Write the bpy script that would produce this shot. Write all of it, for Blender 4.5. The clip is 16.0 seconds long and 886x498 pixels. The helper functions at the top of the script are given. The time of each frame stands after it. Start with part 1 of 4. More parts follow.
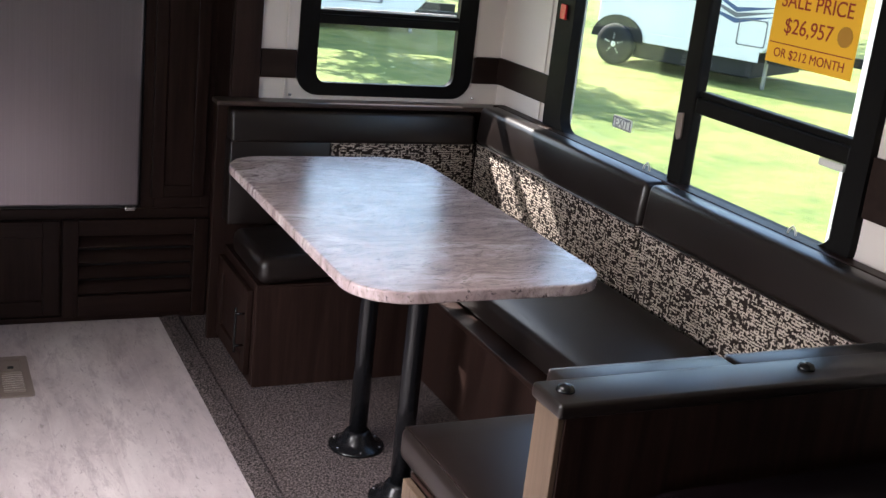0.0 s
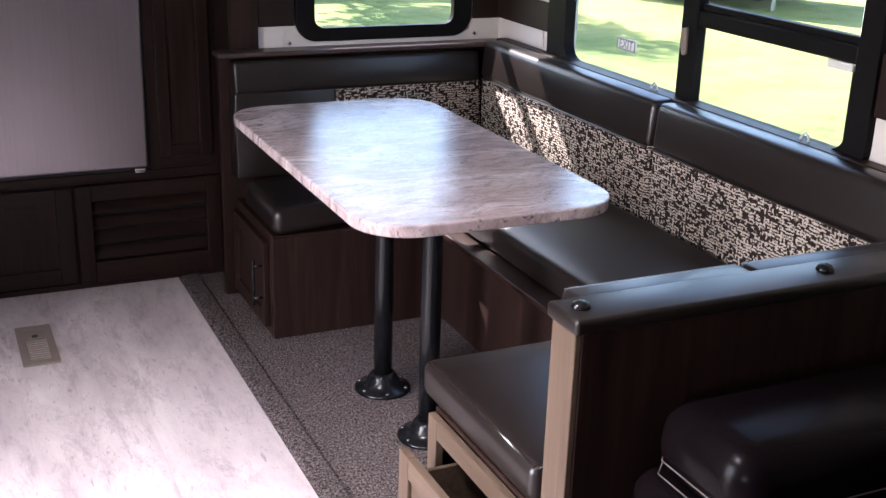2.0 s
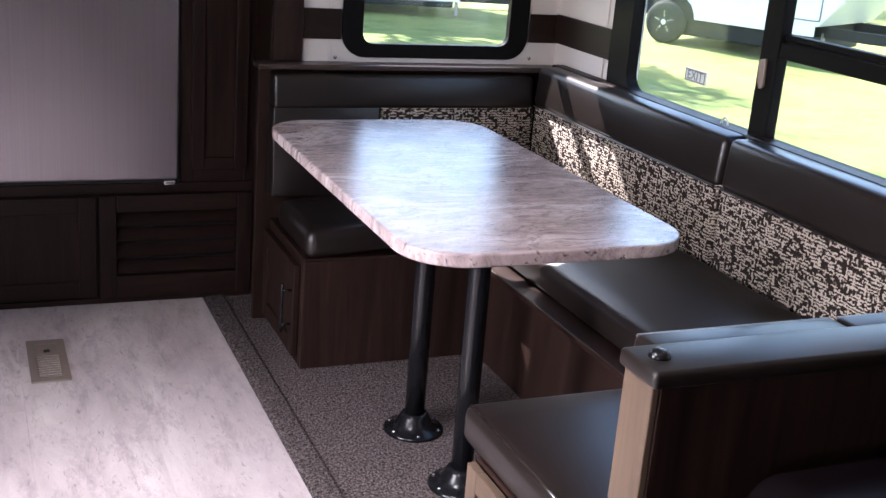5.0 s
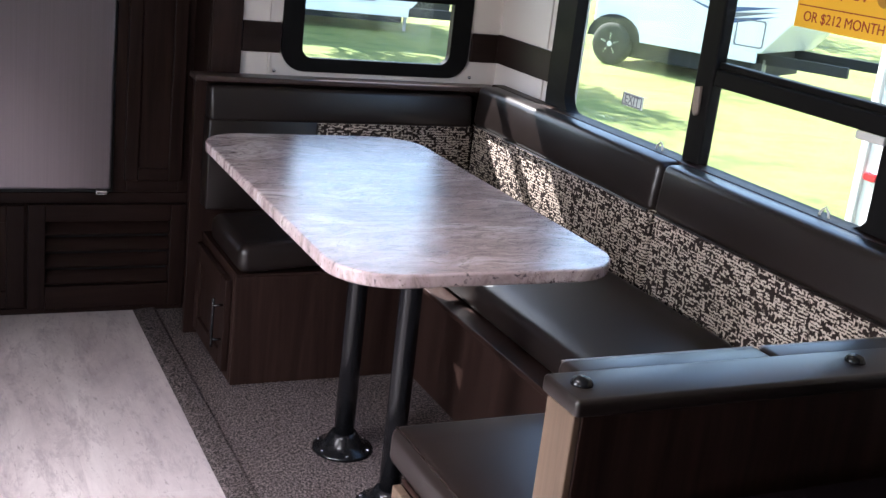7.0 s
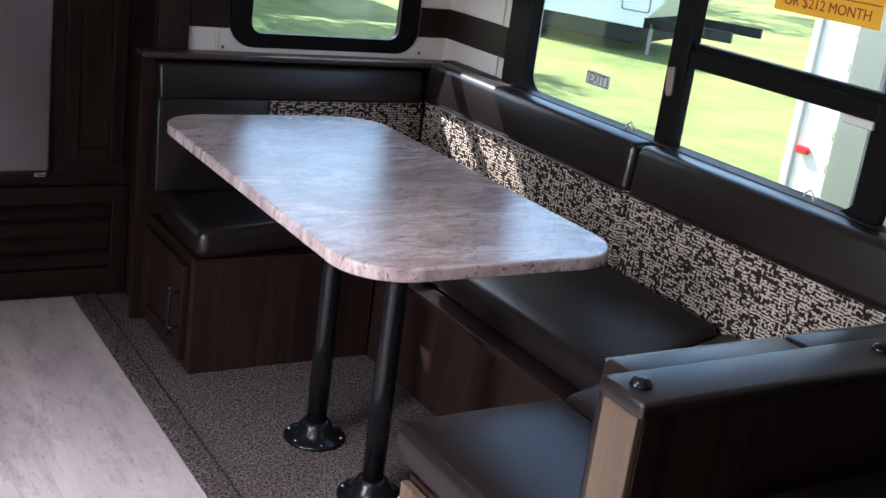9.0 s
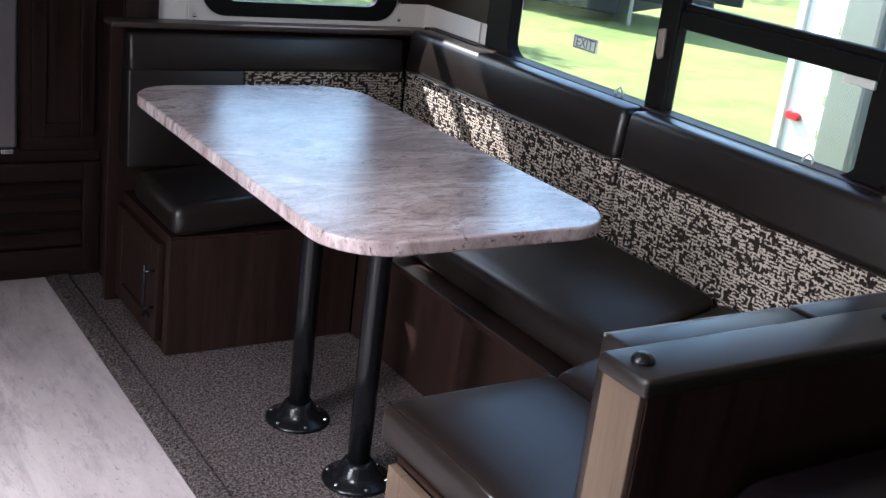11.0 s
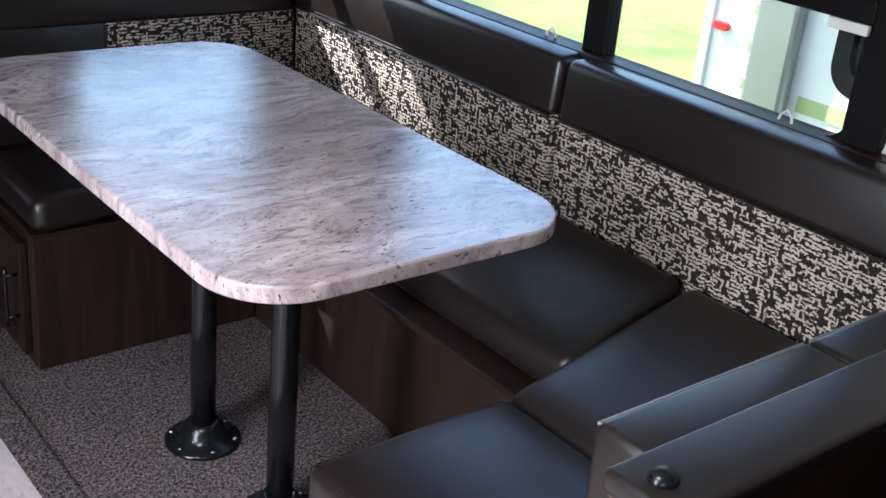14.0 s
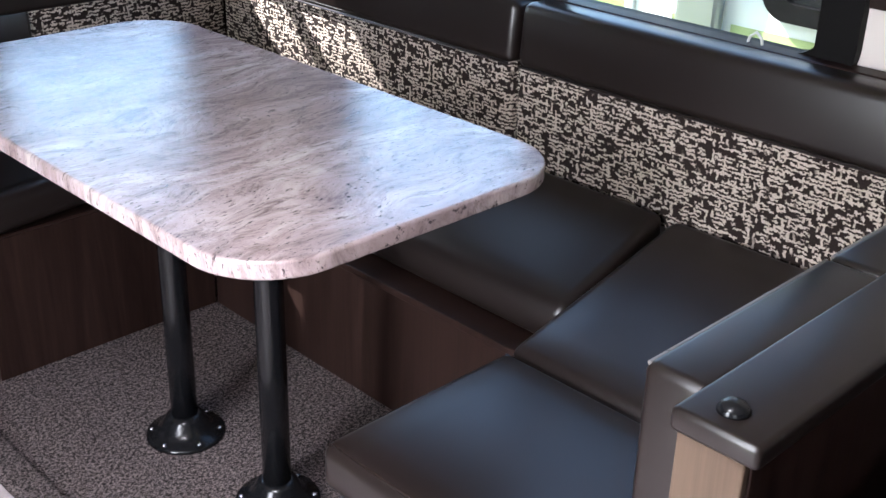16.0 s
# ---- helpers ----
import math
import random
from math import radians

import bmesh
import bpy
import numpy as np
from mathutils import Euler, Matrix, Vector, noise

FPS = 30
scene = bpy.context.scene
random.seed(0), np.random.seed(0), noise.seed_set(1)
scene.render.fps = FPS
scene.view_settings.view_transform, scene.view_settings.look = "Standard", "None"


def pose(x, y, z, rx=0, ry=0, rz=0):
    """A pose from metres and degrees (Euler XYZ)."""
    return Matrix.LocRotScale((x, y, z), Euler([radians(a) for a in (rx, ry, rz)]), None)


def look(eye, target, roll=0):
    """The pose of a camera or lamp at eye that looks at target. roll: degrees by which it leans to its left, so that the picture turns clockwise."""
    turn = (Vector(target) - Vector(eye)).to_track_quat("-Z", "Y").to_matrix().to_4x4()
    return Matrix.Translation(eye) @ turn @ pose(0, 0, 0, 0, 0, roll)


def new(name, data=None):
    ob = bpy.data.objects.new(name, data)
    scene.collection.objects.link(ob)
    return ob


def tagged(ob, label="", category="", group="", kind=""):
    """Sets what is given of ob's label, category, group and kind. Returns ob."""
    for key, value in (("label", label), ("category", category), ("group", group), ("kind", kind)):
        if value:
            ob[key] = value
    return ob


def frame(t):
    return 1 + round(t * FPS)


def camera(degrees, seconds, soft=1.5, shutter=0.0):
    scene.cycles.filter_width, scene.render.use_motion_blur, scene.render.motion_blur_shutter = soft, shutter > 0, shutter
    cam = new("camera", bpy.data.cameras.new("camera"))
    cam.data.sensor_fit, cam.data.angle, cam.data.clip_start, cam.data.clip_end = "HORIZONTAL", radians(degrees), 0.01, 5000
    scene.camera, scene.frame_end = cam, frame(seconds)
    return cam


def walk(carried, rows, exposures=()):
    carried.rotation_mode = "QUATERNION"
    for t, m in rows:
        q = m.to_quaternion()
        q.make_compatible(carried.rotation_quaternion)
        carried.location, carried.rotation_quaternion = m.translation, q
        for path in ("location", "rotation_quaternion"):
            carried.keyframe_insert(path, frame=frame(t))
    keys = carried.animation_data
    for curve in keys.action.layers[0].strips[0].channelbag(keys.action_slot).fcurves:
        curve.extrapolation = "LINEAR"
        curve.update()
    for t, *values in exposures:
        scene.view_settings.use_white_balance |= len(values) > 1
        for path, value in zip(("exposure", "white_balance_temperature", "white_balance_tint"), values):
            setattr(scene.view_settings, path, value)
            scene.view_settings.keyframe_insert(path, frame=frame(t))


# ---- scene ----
cam = camera(42.5, 16.0)
PATH = [
    (0, (-1.938, -3.675, 1.538), (-1.099, -1.956, 0.956), 6.4),
    (0.5, (-1.887, -3.701, 1.507), (-1.086, -1.981, 0.874), 3.7),
    (1, (-1.882, -3.699, 1.498), (-1.095, -1.984, 0.837), 2.0),
    (1.5, (-1.895, -3.693, 1.497), (-1.103, -1.981, 0.831), 1.6),
    (2, (-1.909, -3.681, 1.494), (-1.112, -1.972, 0.828), 1.8),
    (2.5, (-1.923, -3.681, 1.498), (-1.129, -1.971, 0.829), 1.9),
    (3, (-1.92, -3.649, 1.483), (-1.141, -1.932, 0.817), 2.1),
    (3.5, (-1.917, -3.588, 1.454), (-1.149, -1.861, 0.799), 2.6),
    (6, (-1.842, -3.445, 1.399), (-1.049, -1.703, 0.819), 6.2),
    (6.5, (-1.842, -3.458, 1.408), (-1.018, -1.729, 0.834), 6.7),
    (7, (-1.832, -3.458, 1.413), (-0.981, -1.741, 0.839), 6.8),
    (7.5, (-1.883, -3.432, 1.417), (-0.974, -1.746, 0.841), 7.3),
    (8, (-1.977, -3.37, 1.424), (-0.992, -1.729, 0.842), 8.2),
    (8.5, (-2.023, -3.323, 1.426), (-1.002, -1.71, 0.83), 8.2),
    (11, (-1.971, -3.204, 1.382), (-0.914, -1.635, 0.734), 7.3),
    (11.5, (-1.892, -3.178, 1.378), (-0.836, -1.612, 0.72), 6.9),
    (12, (-1.794, -3.138, 1.386), (-0.746, -1.575, 0.709), 6.7),
    (12.5, (-1.766, -3.058, 1.382), (-0.683, -1.523, 0.696), 7.0),
    (13, (-1.805, -2.934, 1.404), (-0.642, -1.472, 0.691), 8.5),
    (13.5, (-1.796, -2.855, 1.416), (-0.598, -1.439, 0.669), 8.5),
    (14, (-1.763, -2.79, 1.434), (-0.585, -1.394, 0.62), 5.7),
    (14.5, (-1.804, -2.715, 1.446), (-0.591, -1.385, 0.574), 3.5),
    (15, (-1.92, -2.612, 1.469), (-0.477, -1.555, 0.576), 6.9),
    (15.5, (-1.874, -2.642, 1.434), (-0.491, -1.5, 0.549), 4.5),
    (16, (-1.817, -2.677, 1.388), (-0.544, -1.396, 0.53), 1.6),
]
walk(cam, [(t, look(eye, target, roll)) for t, eye, target, roll in PATH], [(0, 2.26, 6350, 13), (1.5, 2.66, 6200, 18), (3.5, 2.82, 6050, 19), (6, 2.58, 6100, 17), (7.2, 2.5, 6050, 14), (8.5, 2.17, 5950, 12), (11, 2.3, 5850, 10), (13, 2.34, 5750, 7), (14.5, 2.52, 5700, 9), (15, 2.36, 5700, 8), (16, 2.74, 5950, 11)])

# ---- world and lights ----
world = bpy.data.worlds.new("sky")
scene.world = world
world.use_nodes = True
wn = world.node_tree
sky = wn.nodes.new("ShaderNodeTexSky")
sky.sky_type = 'NISHITA'
sky.sun_disc = False
SUN_WAY = Vector((0.34, -1.0, -1.04))
sky.sun_elevation = math.asin(-SUN_WAY.normalized().z)
sky.sun_rotation = math.atan2(-SUN_WAY.x, -SUN_WAY.y)
wn.links.new(sky.outputs[0], wn.nodes["Background"].inputs[0])
wn.nodes["Background"].inputs[1].default_value = 0.15

sun = new("sun", bpy.data.lights.new("sun", 'SUN'))
sun.data.energy, sun.data.angle, sun.data.color = 5.0, radians(0.53), (1.0, 0.95, 0.88)
sun.rotation_mode = 'QUATERNION'
sun.rotation_quaternion = SUN_WAY.to_track_quat("-Z", "Y")

# added lamp: assumed open entry door, unseen, behind the camera's left shoulder
door_fill = new("assumed_doorway_lamp", bpy.data.lights.new("assumed_doorway_lamp", 'AREA'))
door_fill.data.shape, door_fill.data.size, door_fill.data.size_y = 'RECTANGLE', 0.66, 1.8
door_fill.data.energy, door_fill.data.color, door_fill.data.spread = 6.6, (1.0, 0.96, 0.95), radians(90)
door_fill.matrix_world = look((-3.20, -1.95, 1.0), (-1.45, -1.75, 0.1))

# added lamp under an assumed, unseen roof vent above the aisle
vent_fill = new("assumed_roof_vent_lamp", bpy.data.lights.new("assumed_roof_vent_lamp", 'AREA'))
vent_fill.data.shape, vent_fill.data.size, vent_fill.data.size_y = 'RECTANGLE', 0.34, 0.34
vent_fill.data.energy, vent_fill.data.color = 5.0, (1.0, 0.97, 0.97)
vent_fill.data.spread = radians(100)
vent_fill.location = (-1.95, -2.05, 2.09)

# added fill lamp in an invented kitchen window, far side wall behind the camera
kitchen_fill = new("added_kitchen_side_lamp", bpy.data.lights.new("added_kitchen_side_lamp", 'AREA'))
kitchen_fill.data.shape, kitchen_fill.data.size, kitchen_fill.data.size_y = 'RECTANGLE', 0.9, 0.5
kitchen_fill.data.energy, kitchen_fill.data.color = 2.4, (1.0, 0.97, 0.96)
kitchen_fill.matrix_world = look((-3.24, -4.15, 1.32), (-0.6, -2.6, 0.5))

# ---- materials ----
def shader(name):
    m = bpy.data.materials.new(name)
    m.use_nodes = True
    return m, m.node_tree, m.node_tree.nodes["Principled BSDF"]


def node(nt, kind, **values):
    n = nt.nodes.new(kind)
    for k, v in values.items():
        n.inputs[k.replace("_", " ")].default_value = v
    return n


def coords(nt, scale=(1, 1, 1), rot=(0, 0, 0), kind="Object"):
    tc = nt.nodes.new("ShaderNodeTexCoord")
    mp = nt.nodes.new("ShaderNodeMapping")
    mp.inputs["Scale"].default_value = scale
    mp.inputs["Rotation"].default_value = rot
    nt.links.new(tc.outputs[kind], mp.inputs[0])
    return mp.outputs[0]


def noise_of(nt, vec, scale, detail=4.0, rough=0.55, distort=0.0):
    n = node(nt, "ShaderNodeTexNoise", Scale=scale, Detail=detail, Roughness=rough, Distortion=distort)
    nt.links.new(vec, n.inputs["Vector"])
    return n.outputs["Fac"]


def ramp(nt, fac, stops):
    r = nt.nodes.new("ShaderNodeValToRGB")
    e = r.color_ramp.elements
    while len(e) < len(stops):
        e.new(0.5)
    for el, (p, c) in zip(e, stops):
        el.position, el.color = p, (*c, 1)
    nt.links.new(fac, r.inputs[0])
    return r.outputs[0]


def mixed(nt, fac, a, b, mode='MIX'):
    m = nt.nodes.new("ShaderNodeMix")
    m.data_type, m.blend_type = 'RGBA', mode
    for sock, v in ((m.inputs[0], fac), (m.inputs[6], a), (m.inputs[7], b)):
        if isinstance(v, bpy.types.NodeSocket):
            nt.links.new(v, sock)
        elif isinstance(v, (int, float)):
            sock.default_value = v
        else:
            sock.default_value = (*v, 1)
    return m.outputs[2]


def maths(nt, op, a, b=0.0, c=0.0):
    m = nt.nodes.new("ShaderNodeMath")
    m.operation = op
    for sock, v in zip(m.inputs, (a, b, c)):
        if isinstance(v, bpy.types.NodeSocket):
            nt.links.new(v, sock)
        else:
            sock.default_value = v
    return m.outputs[0]


def bump(nt, bsdf, height, strength, dist=0.002):
    b = node(nt, "ShaderNodeBump", Strength=strength, Distance=dist)
    nt.links.new(height, b.inputs["Height"])
    nt.links.new(b.outputs[0], bsdf.inputs["Normal"])


def plain(name, colour, rough=0.5, metal=0.0, grain=60.0, vary=0.12, bumps=0.15, scale=(1, 1, 1), spec=0.5):
    """Paint, plastic or metal with slight unevenness at two scales."""
    m, nt, b = shader(name)
    v = coords(nt, scale)
    fine, broad = noise_of(nt, v, grain, 5), noise_of(nt, v, 3.0, 3)
    dark = tuple(c * (1 - vary) for c in colour)
    col = mixed(nt, broad, dark, colour)
    nt.links.new(col, b.inputs["Base Color"])
    nt.links.new(maths(nt, 'MULTIPLY_ADD', fine, 0.16, rough - 0.08), b.inputs["Roughness"])
    b.inputs["Metallic"].default_value = metal
    b.inputs["Specular IOR Level"].default_value = spec
    if bumps:
        bump(nt, b, fine, bumps, 0.001)
    return m


def wood(name, dark, light, axis='z', rough=0.42):
    m, nt, b = shader(name)
    s = {'z': (22, 22, 1.3), 'x': (1.3, 22, 22), 'y': (22, 1.3, 22)}[axis]
    v = coords(nt, s)
    info = nt.nodes.new("ShaderNodeObjectInfo")
    shift = nt.nodes.new("ShaderNodeVectorMath")
    shift.operation = 'ADD'
    nt.links.new(v, shift.inputs[0])
    nt.links.new(maths(nt, 'MULTIPLY', info.outputs["Random"], 37.0), shift.inputs[1])
    v = shift.outputs[0]
    grain = noise_of(nt, v, 1.0, 7, 0.65, 0.9)
    pores = noise_of(nt, v, 6.0, 4, 0.6, 0.2)
    col = ramp(nt, grain, [(0.28, dark), (0.5, tuple((a + c) / 2 for a, c in zip(dark, light))), (0.72, light)])
    col = mixed(nt, maths(nt, 'MULTIPLY', pores, 0.45), col, tuple(c * 0.45 for c in dark))
    nt.links.new(col, b.inputs["Base Color"])
    nt.links.new(maths(nt, 'MULTIPLY_ADD', grain, 0.25, rough - 0.1), b.inputs["Roughness"])
    b.inputs["Specular IOR Level"].default_value = 0.12
    bump(nt, b, pores, 0.25, 0.0008)
    return m


def leather(name, colour, rough=0.4, spec=0.5):
    m, nt, b = shader(name)
    v = coords(nt)
    vor = node(nt, "ShaderNodeTexVoronoi", Scale=520.0)
    nt.links.new(v, vor.inputs["Vector"])
    broad = noise_of(nt, v, 5.0, 3)
    nt.links.new(mixed(nt, broad, tuple(c * 0.8 for c in colour), tuple(c * 1.2 for c in colour)), b.inputs["Base Color"])
    nt.links.new(maths(nt, 'MULTIPLY_ADD', broad, 0.06, rough - 0.03), b.inputs["Roughness"])
    h = maths(nt, 'ADD', maths(nt, 'MULTIPLY', vor.outputs["Distance"], 0.12), maths(nt, 'MULTIPLY', noise_of(nt, v, 6.0, 1), 0.9))
    b.inputs["Specular IOR Level"].default_value = spec
    bump(nt, b, h, 0.16, 0.0010)
    return m


def weave(name):
    """Dark brown cloth with rows of short beige dashes tied by upright stitches."""
    m, nt, b = shader(name)
    tc = nt.nodes.new("ShaderNodeTexCoord")
    sep = nt.nodes.new("ShaderNodeSeparateXYZ")
    nt.links.new(tc.outputs["Object"], sep.inputs[0])
    wob = maths(nt, 'MULTIPLY_ADD', noise_of(nt, coords(nt), 70.0, 2), 0.013, -0.0065)
    fray = maths(nt, 'MULTIPLY_ADD', noise_of(nt, coords(nt), 210.0, 1), 0.008, -0.004)
    u = maths(nt, 'ADD', maths(nt, 'ADD', sep.outputs[0], sep.outputs[1]), wob)
    v = maths(nt, 'ADD', maths(nt, 'ADD', sep.outputs[2], wob), fray)
    P, Q = 0.0080, 0.0128
    strip = nt.nodes.new("ShaderNodeCombineXYZ")
    nt.links.new(maths(nt, 'MULTIPLY', u, 42.0), strip.inputs[0])
    nt.links.new(maths(nt, 'MULTIPLY', v, 5.0), strip.inputs[1])
    column = noise_of(nt, strip.outputs[0], 1.0, 1.0)

    def lines(along, across, pitch, width, stretch, step, low, high):
        k = maths(nt, 'DIVIDE', across, pitch)
        line = ramp(nt, maths(nt, 'ABSOLUTE', maths(nt, 'SUBTRACT', maths(nt, 'FRACT', k), 0.5)), [(width - 0.06, (1, 1, 1)), (width + 0.06, (0, 0, 0))])
        cmb = nt.nodes.new("ShaderNodeCombineXYZ")
        nt.links.new(maths(nt, 'MULTIPLY', along, stretch), cmb.inputs[0])
        nt.links.new(maths(nt, 'MULTIPLY', maths(nt, 'FLOOR', k), step), cmb.inputs[1])
        level = noise_of(nt, cmb.outputs[0], 1.0, 0.0)
        if along is u:
            level = maths(nt, 'MULTIPLY_ADD', column, 0.34, level)
        on = ramp(nt, level, [(low, (0, 0, 0)), (high, (1, 1, 1))])
        return maths(nt, 'MULTIPLY', line, on)

    dashes = lines(u, v, P, 0.25, 50.0, 7.37, 0.615, 0.67)
    ties = lines(v, u, Q, 0.17, 80.0, 5.83, 0.54, 0.59)
    light = maths(nt, 'MAXIMUM', dashes, ties)
    fibre = noise_of(nt, coords(nt, (900, 900, 350)), 1.0, 2)
    beige = mixed(nt, fibre, (0.29, 0.235, 0.195), (0.57, 0.49, 0.42))
    brown = mixed(nt, fibre, (0.008, 0.0055, 0.005), (0.028, 0.019, 0.017))
    nt.links.new(mixed(nt, light, brown, beige), b.inputs["Base Color"])
    b.inputs["Roughness"].default_value = 0.9
    b.inputs["Specular IOR Level"].default_value = 0.12
    bump(nt, b, light, 0.6, 0.003)
    return m


def laminate(name):
    """Pinkish-grey stone-look laminate with dark drifting veins, glossy over a fine pebbled texture."""
    m, nt, b = shader(name)
    v = coords(nt)
    warp = nt.nodes.new("ShaderNodeVectorMath")
    warp.operation = 'MULTIPLY_ADD'
    bend = node(nt, "ShaderNodeTexNoise", Scale=3.2, Detail=2.0)
    nt.links.new(v, bend.inputs["Vector"])
    nt.links.new(bend.outputs["Color"], warp.inputs[0])
    warp.inputs[1].default_value = (0.20, 0.20, 0.0)
    nt.links.new(v, warp.inputs[2])

    def stretched(scale, turn):
        mp = nt.nodes.new("ShaderNodeMapping")
        mp.inputs["Scale"].default_value = scale
        mp.inputs["Rotation"].default_value = (0, 0, radians(turn))
        nt.links.new(warp.outputs[0], mp.inputs[0])
        return mp.outputs[0]

    along = stretched((1.5, 4.6, 1.0), -18)
    clouds = noise_of(nt, along, 2.2, 8, 0.66, 0.5)
    veins = noise_of(nt, along, 9.5, 9, 0.78, 0.6)
    flecks = noise_of(nt, stretched((1.0, 2.6, 1.0), -18), 62.0, 5, 0.75)
    base = ramp(nt, clouds, [(0.34, (0.27, 0.20, 0.202)), (0.5, (0.42, 0.33, 0.328)), (0.64, (0.60, 0.51, 0.50))])
    vein = ramp(nt, veins, [(0.37, (0.92, 0.92, 0.92)), (0.45, (0.36, 0.36, 0.36)), (0.54, (0, 0, 0))])
    dark = ramp(nt, flecks, [(0.365, (1, 1, 1)), (0.43, (0, 0, 0))])
    col = mixed(nt, vein, base, (0.15, 0.105, 0.108))
    col = mixed(nt, dark, col, (0.055, 0.042, 0.046))
    nt.links.new(col, b.inputs["Base Color"])
    pebble = noise_of(nt, v, 130.0, 3, 0.6)
    nt.links.new(maths(nt, 'MULTIPLY_ADD', noise_of(nt, v, 22.0, 4), 0.08, 0.10), b.inputs["Roughness"])
    b.inputs["Specular IOR Level"].default_value = 0.7
    bump(nt, b, maths(nt, 'ADD', pebble, maths(nt, 'MULTIPLY', flecks, 0.5)), 0.6, 0.0013)
    return m


def vinyl_plank(name):
    """Pale pinkish-grey printed vinyl: soft cloudy figure along the plank, with a slight tone of its own on each."""
    m, nt, b = shader(name)
    info = nt.nodes.new("ShaderNodeObjectInfo")
    geo = nt.nodes.new("ShaderNodeNewGeometry")
    mp = nt.nodes.new("ShaderNodeMapping")
    mp.inputs["Scale"].default_value = (7.0, 2.0, 1)
    nt.links.new(geo.outputs["Position"], mp.inputs[0])
    off = nt.nodes.new("ShaderNodeVectorMath")
    off.operation = 'ADD'
    nt.links.new(mp.outputs[0], off.inputs[0])
    nt.links.new(maths(nt, 'MULTIPLY', info.outputs["Random"], 0.16), off.inputs[1])
    v = off.outputs[0]
    cloud = noise_of(nt, v, 0.9, 8, 0.72, 0.3)
    streak = noise_of(nt, v, 2.3, 9, 0.78, 0.35)
    fine = noise_of(nt, v, 9.0, 6, 0.75, 0.3)
    col = ramp(nt, cloud, [(0.30, (0.33, 0.275, 0.28)), (0.5, (0.48, 0.415, 0.41)), (0.70, (0.63, 0.56, 0.545))])
    dark = ramp(nt, streak, [(0.36, (1, 1, 1)), (0.50, (0, 0, 0))])
    col = mixed(nt, maths(nt, 'MULTIPLY', dark, 0.75), col, (0.27, 0.215, 0.225))
    marks = ramp(nt, fine, [(0.33, (1, 1, 1)), (0.42, (0, 0, 0))])
    col = mixed(nt, maths(nt, 'MULTIPLY', marks, 0.8), col, (0.20, 0.16, 0.165))
    col = mixed(nt, maths(nt, 'MULTIPLY', info.outputs["Random"], 0.16), col, (0.45, 0.385, 0.38))
    nt.links.new(col, b.inputs["Base Color"])
    nt.links.new(maths(nt, 'MULTIPLY_ADD', fine, 0.2, 0.36), b.inputs["Roughness"])
    bump(nt, b, maths(nt, 'ADD', fine, streak), 0.3, 0.0012)
    return m


def carpet_cloth(name, tone):
    m, nt, b = shader(name)
    v = coords(nt)
    tuft = noise_of(nt, v, 150.0, 3, 0.8, 0.4)
    grit = noise_of(nt, v, 420.0, 2, 0.6)
    patch = noise_of(nt, v, 9.0, 5, 0.65)
    level = maths(nt, 'ADD', maths(nt, 'MULTIPLY', tuft, 0.62), maths(nt, 'MULTIPLY', grit, 0.38))
    col = ramp(nt, level, [(0.44, tuple(c * 0.10 for c in tone)), (0.5, tone), (0.555, tuple(min(1, c * 3.4) for c in tone))])
    col = mixed(nt, maths(nt, 'MULTIPLY', patch, 0.5), col, tuple(c * 0.5 for c in tone))
    nt.links.new(col, b.inputs["Base Color"])
    b.inputs["Roughness"].default_value = 0.95
    b.inputs["Specular IOR Level"].default_value = 0.12
    bump(nt, b, level, 1.0, 0.010)
    return m


def brushed_steel(name):
    m, nt, b = shader(name)
    v = coords(nt, (160, 160, 1.2))
    brush = noise_of(nt, v, 1.5, 4)
    smear = noise_of(nt, coords(nt), 2.4, 3)
    nt.links.new(mixed(nt, brush, (0.26, 0.235, 0.255), (0.34, 0.31, 0.33)), b.inputs["Base Color"])
    b.inputs["Metallic"].default_value = 0.92
    nt.links.new(maths(nt, 'MULTIPLY_ADD', smear, 0.06, 0.30), b.inputs["Roughness"])
    bump(nt, b, brush, 0.05, 0.0005)
    return m


def window_glass(name):
    m, nt, b = shader(name)
    nt.nodes.remove(b)
    clear = nt.nodes.new("ShaderNodeBsdfTransparent")
    clear.inputs[0].default_value = (0.93, 0.96, 0.94, 1)
    gloss = nt.nodes.new("ShaderNodeBsdfGlossy")
    gloss.inputs["Roughness"].default_value = 0.02
    facing = nt.nodes.new("ShaderNodeLayerWeight")
    mix = nt.nodes.new("ShaderNodeMixShader")
    sheen = maths(nt, 'MULTIPLY_ADD', maths(nt, 'POWER', facing.outputs["Facing"], 4.0), 0.35, 0.03)
    nt.links.new(sheen, mix.inputs[0])
    nt.links.new(clear.outputs[0], mix.inputs[1])
    nt.links.new(gloss.outputs[0], mix.inputs[2])
    nt.links.new(mix.outputs[0], nt.nodes["Material Output"].inputs[0])
    return m


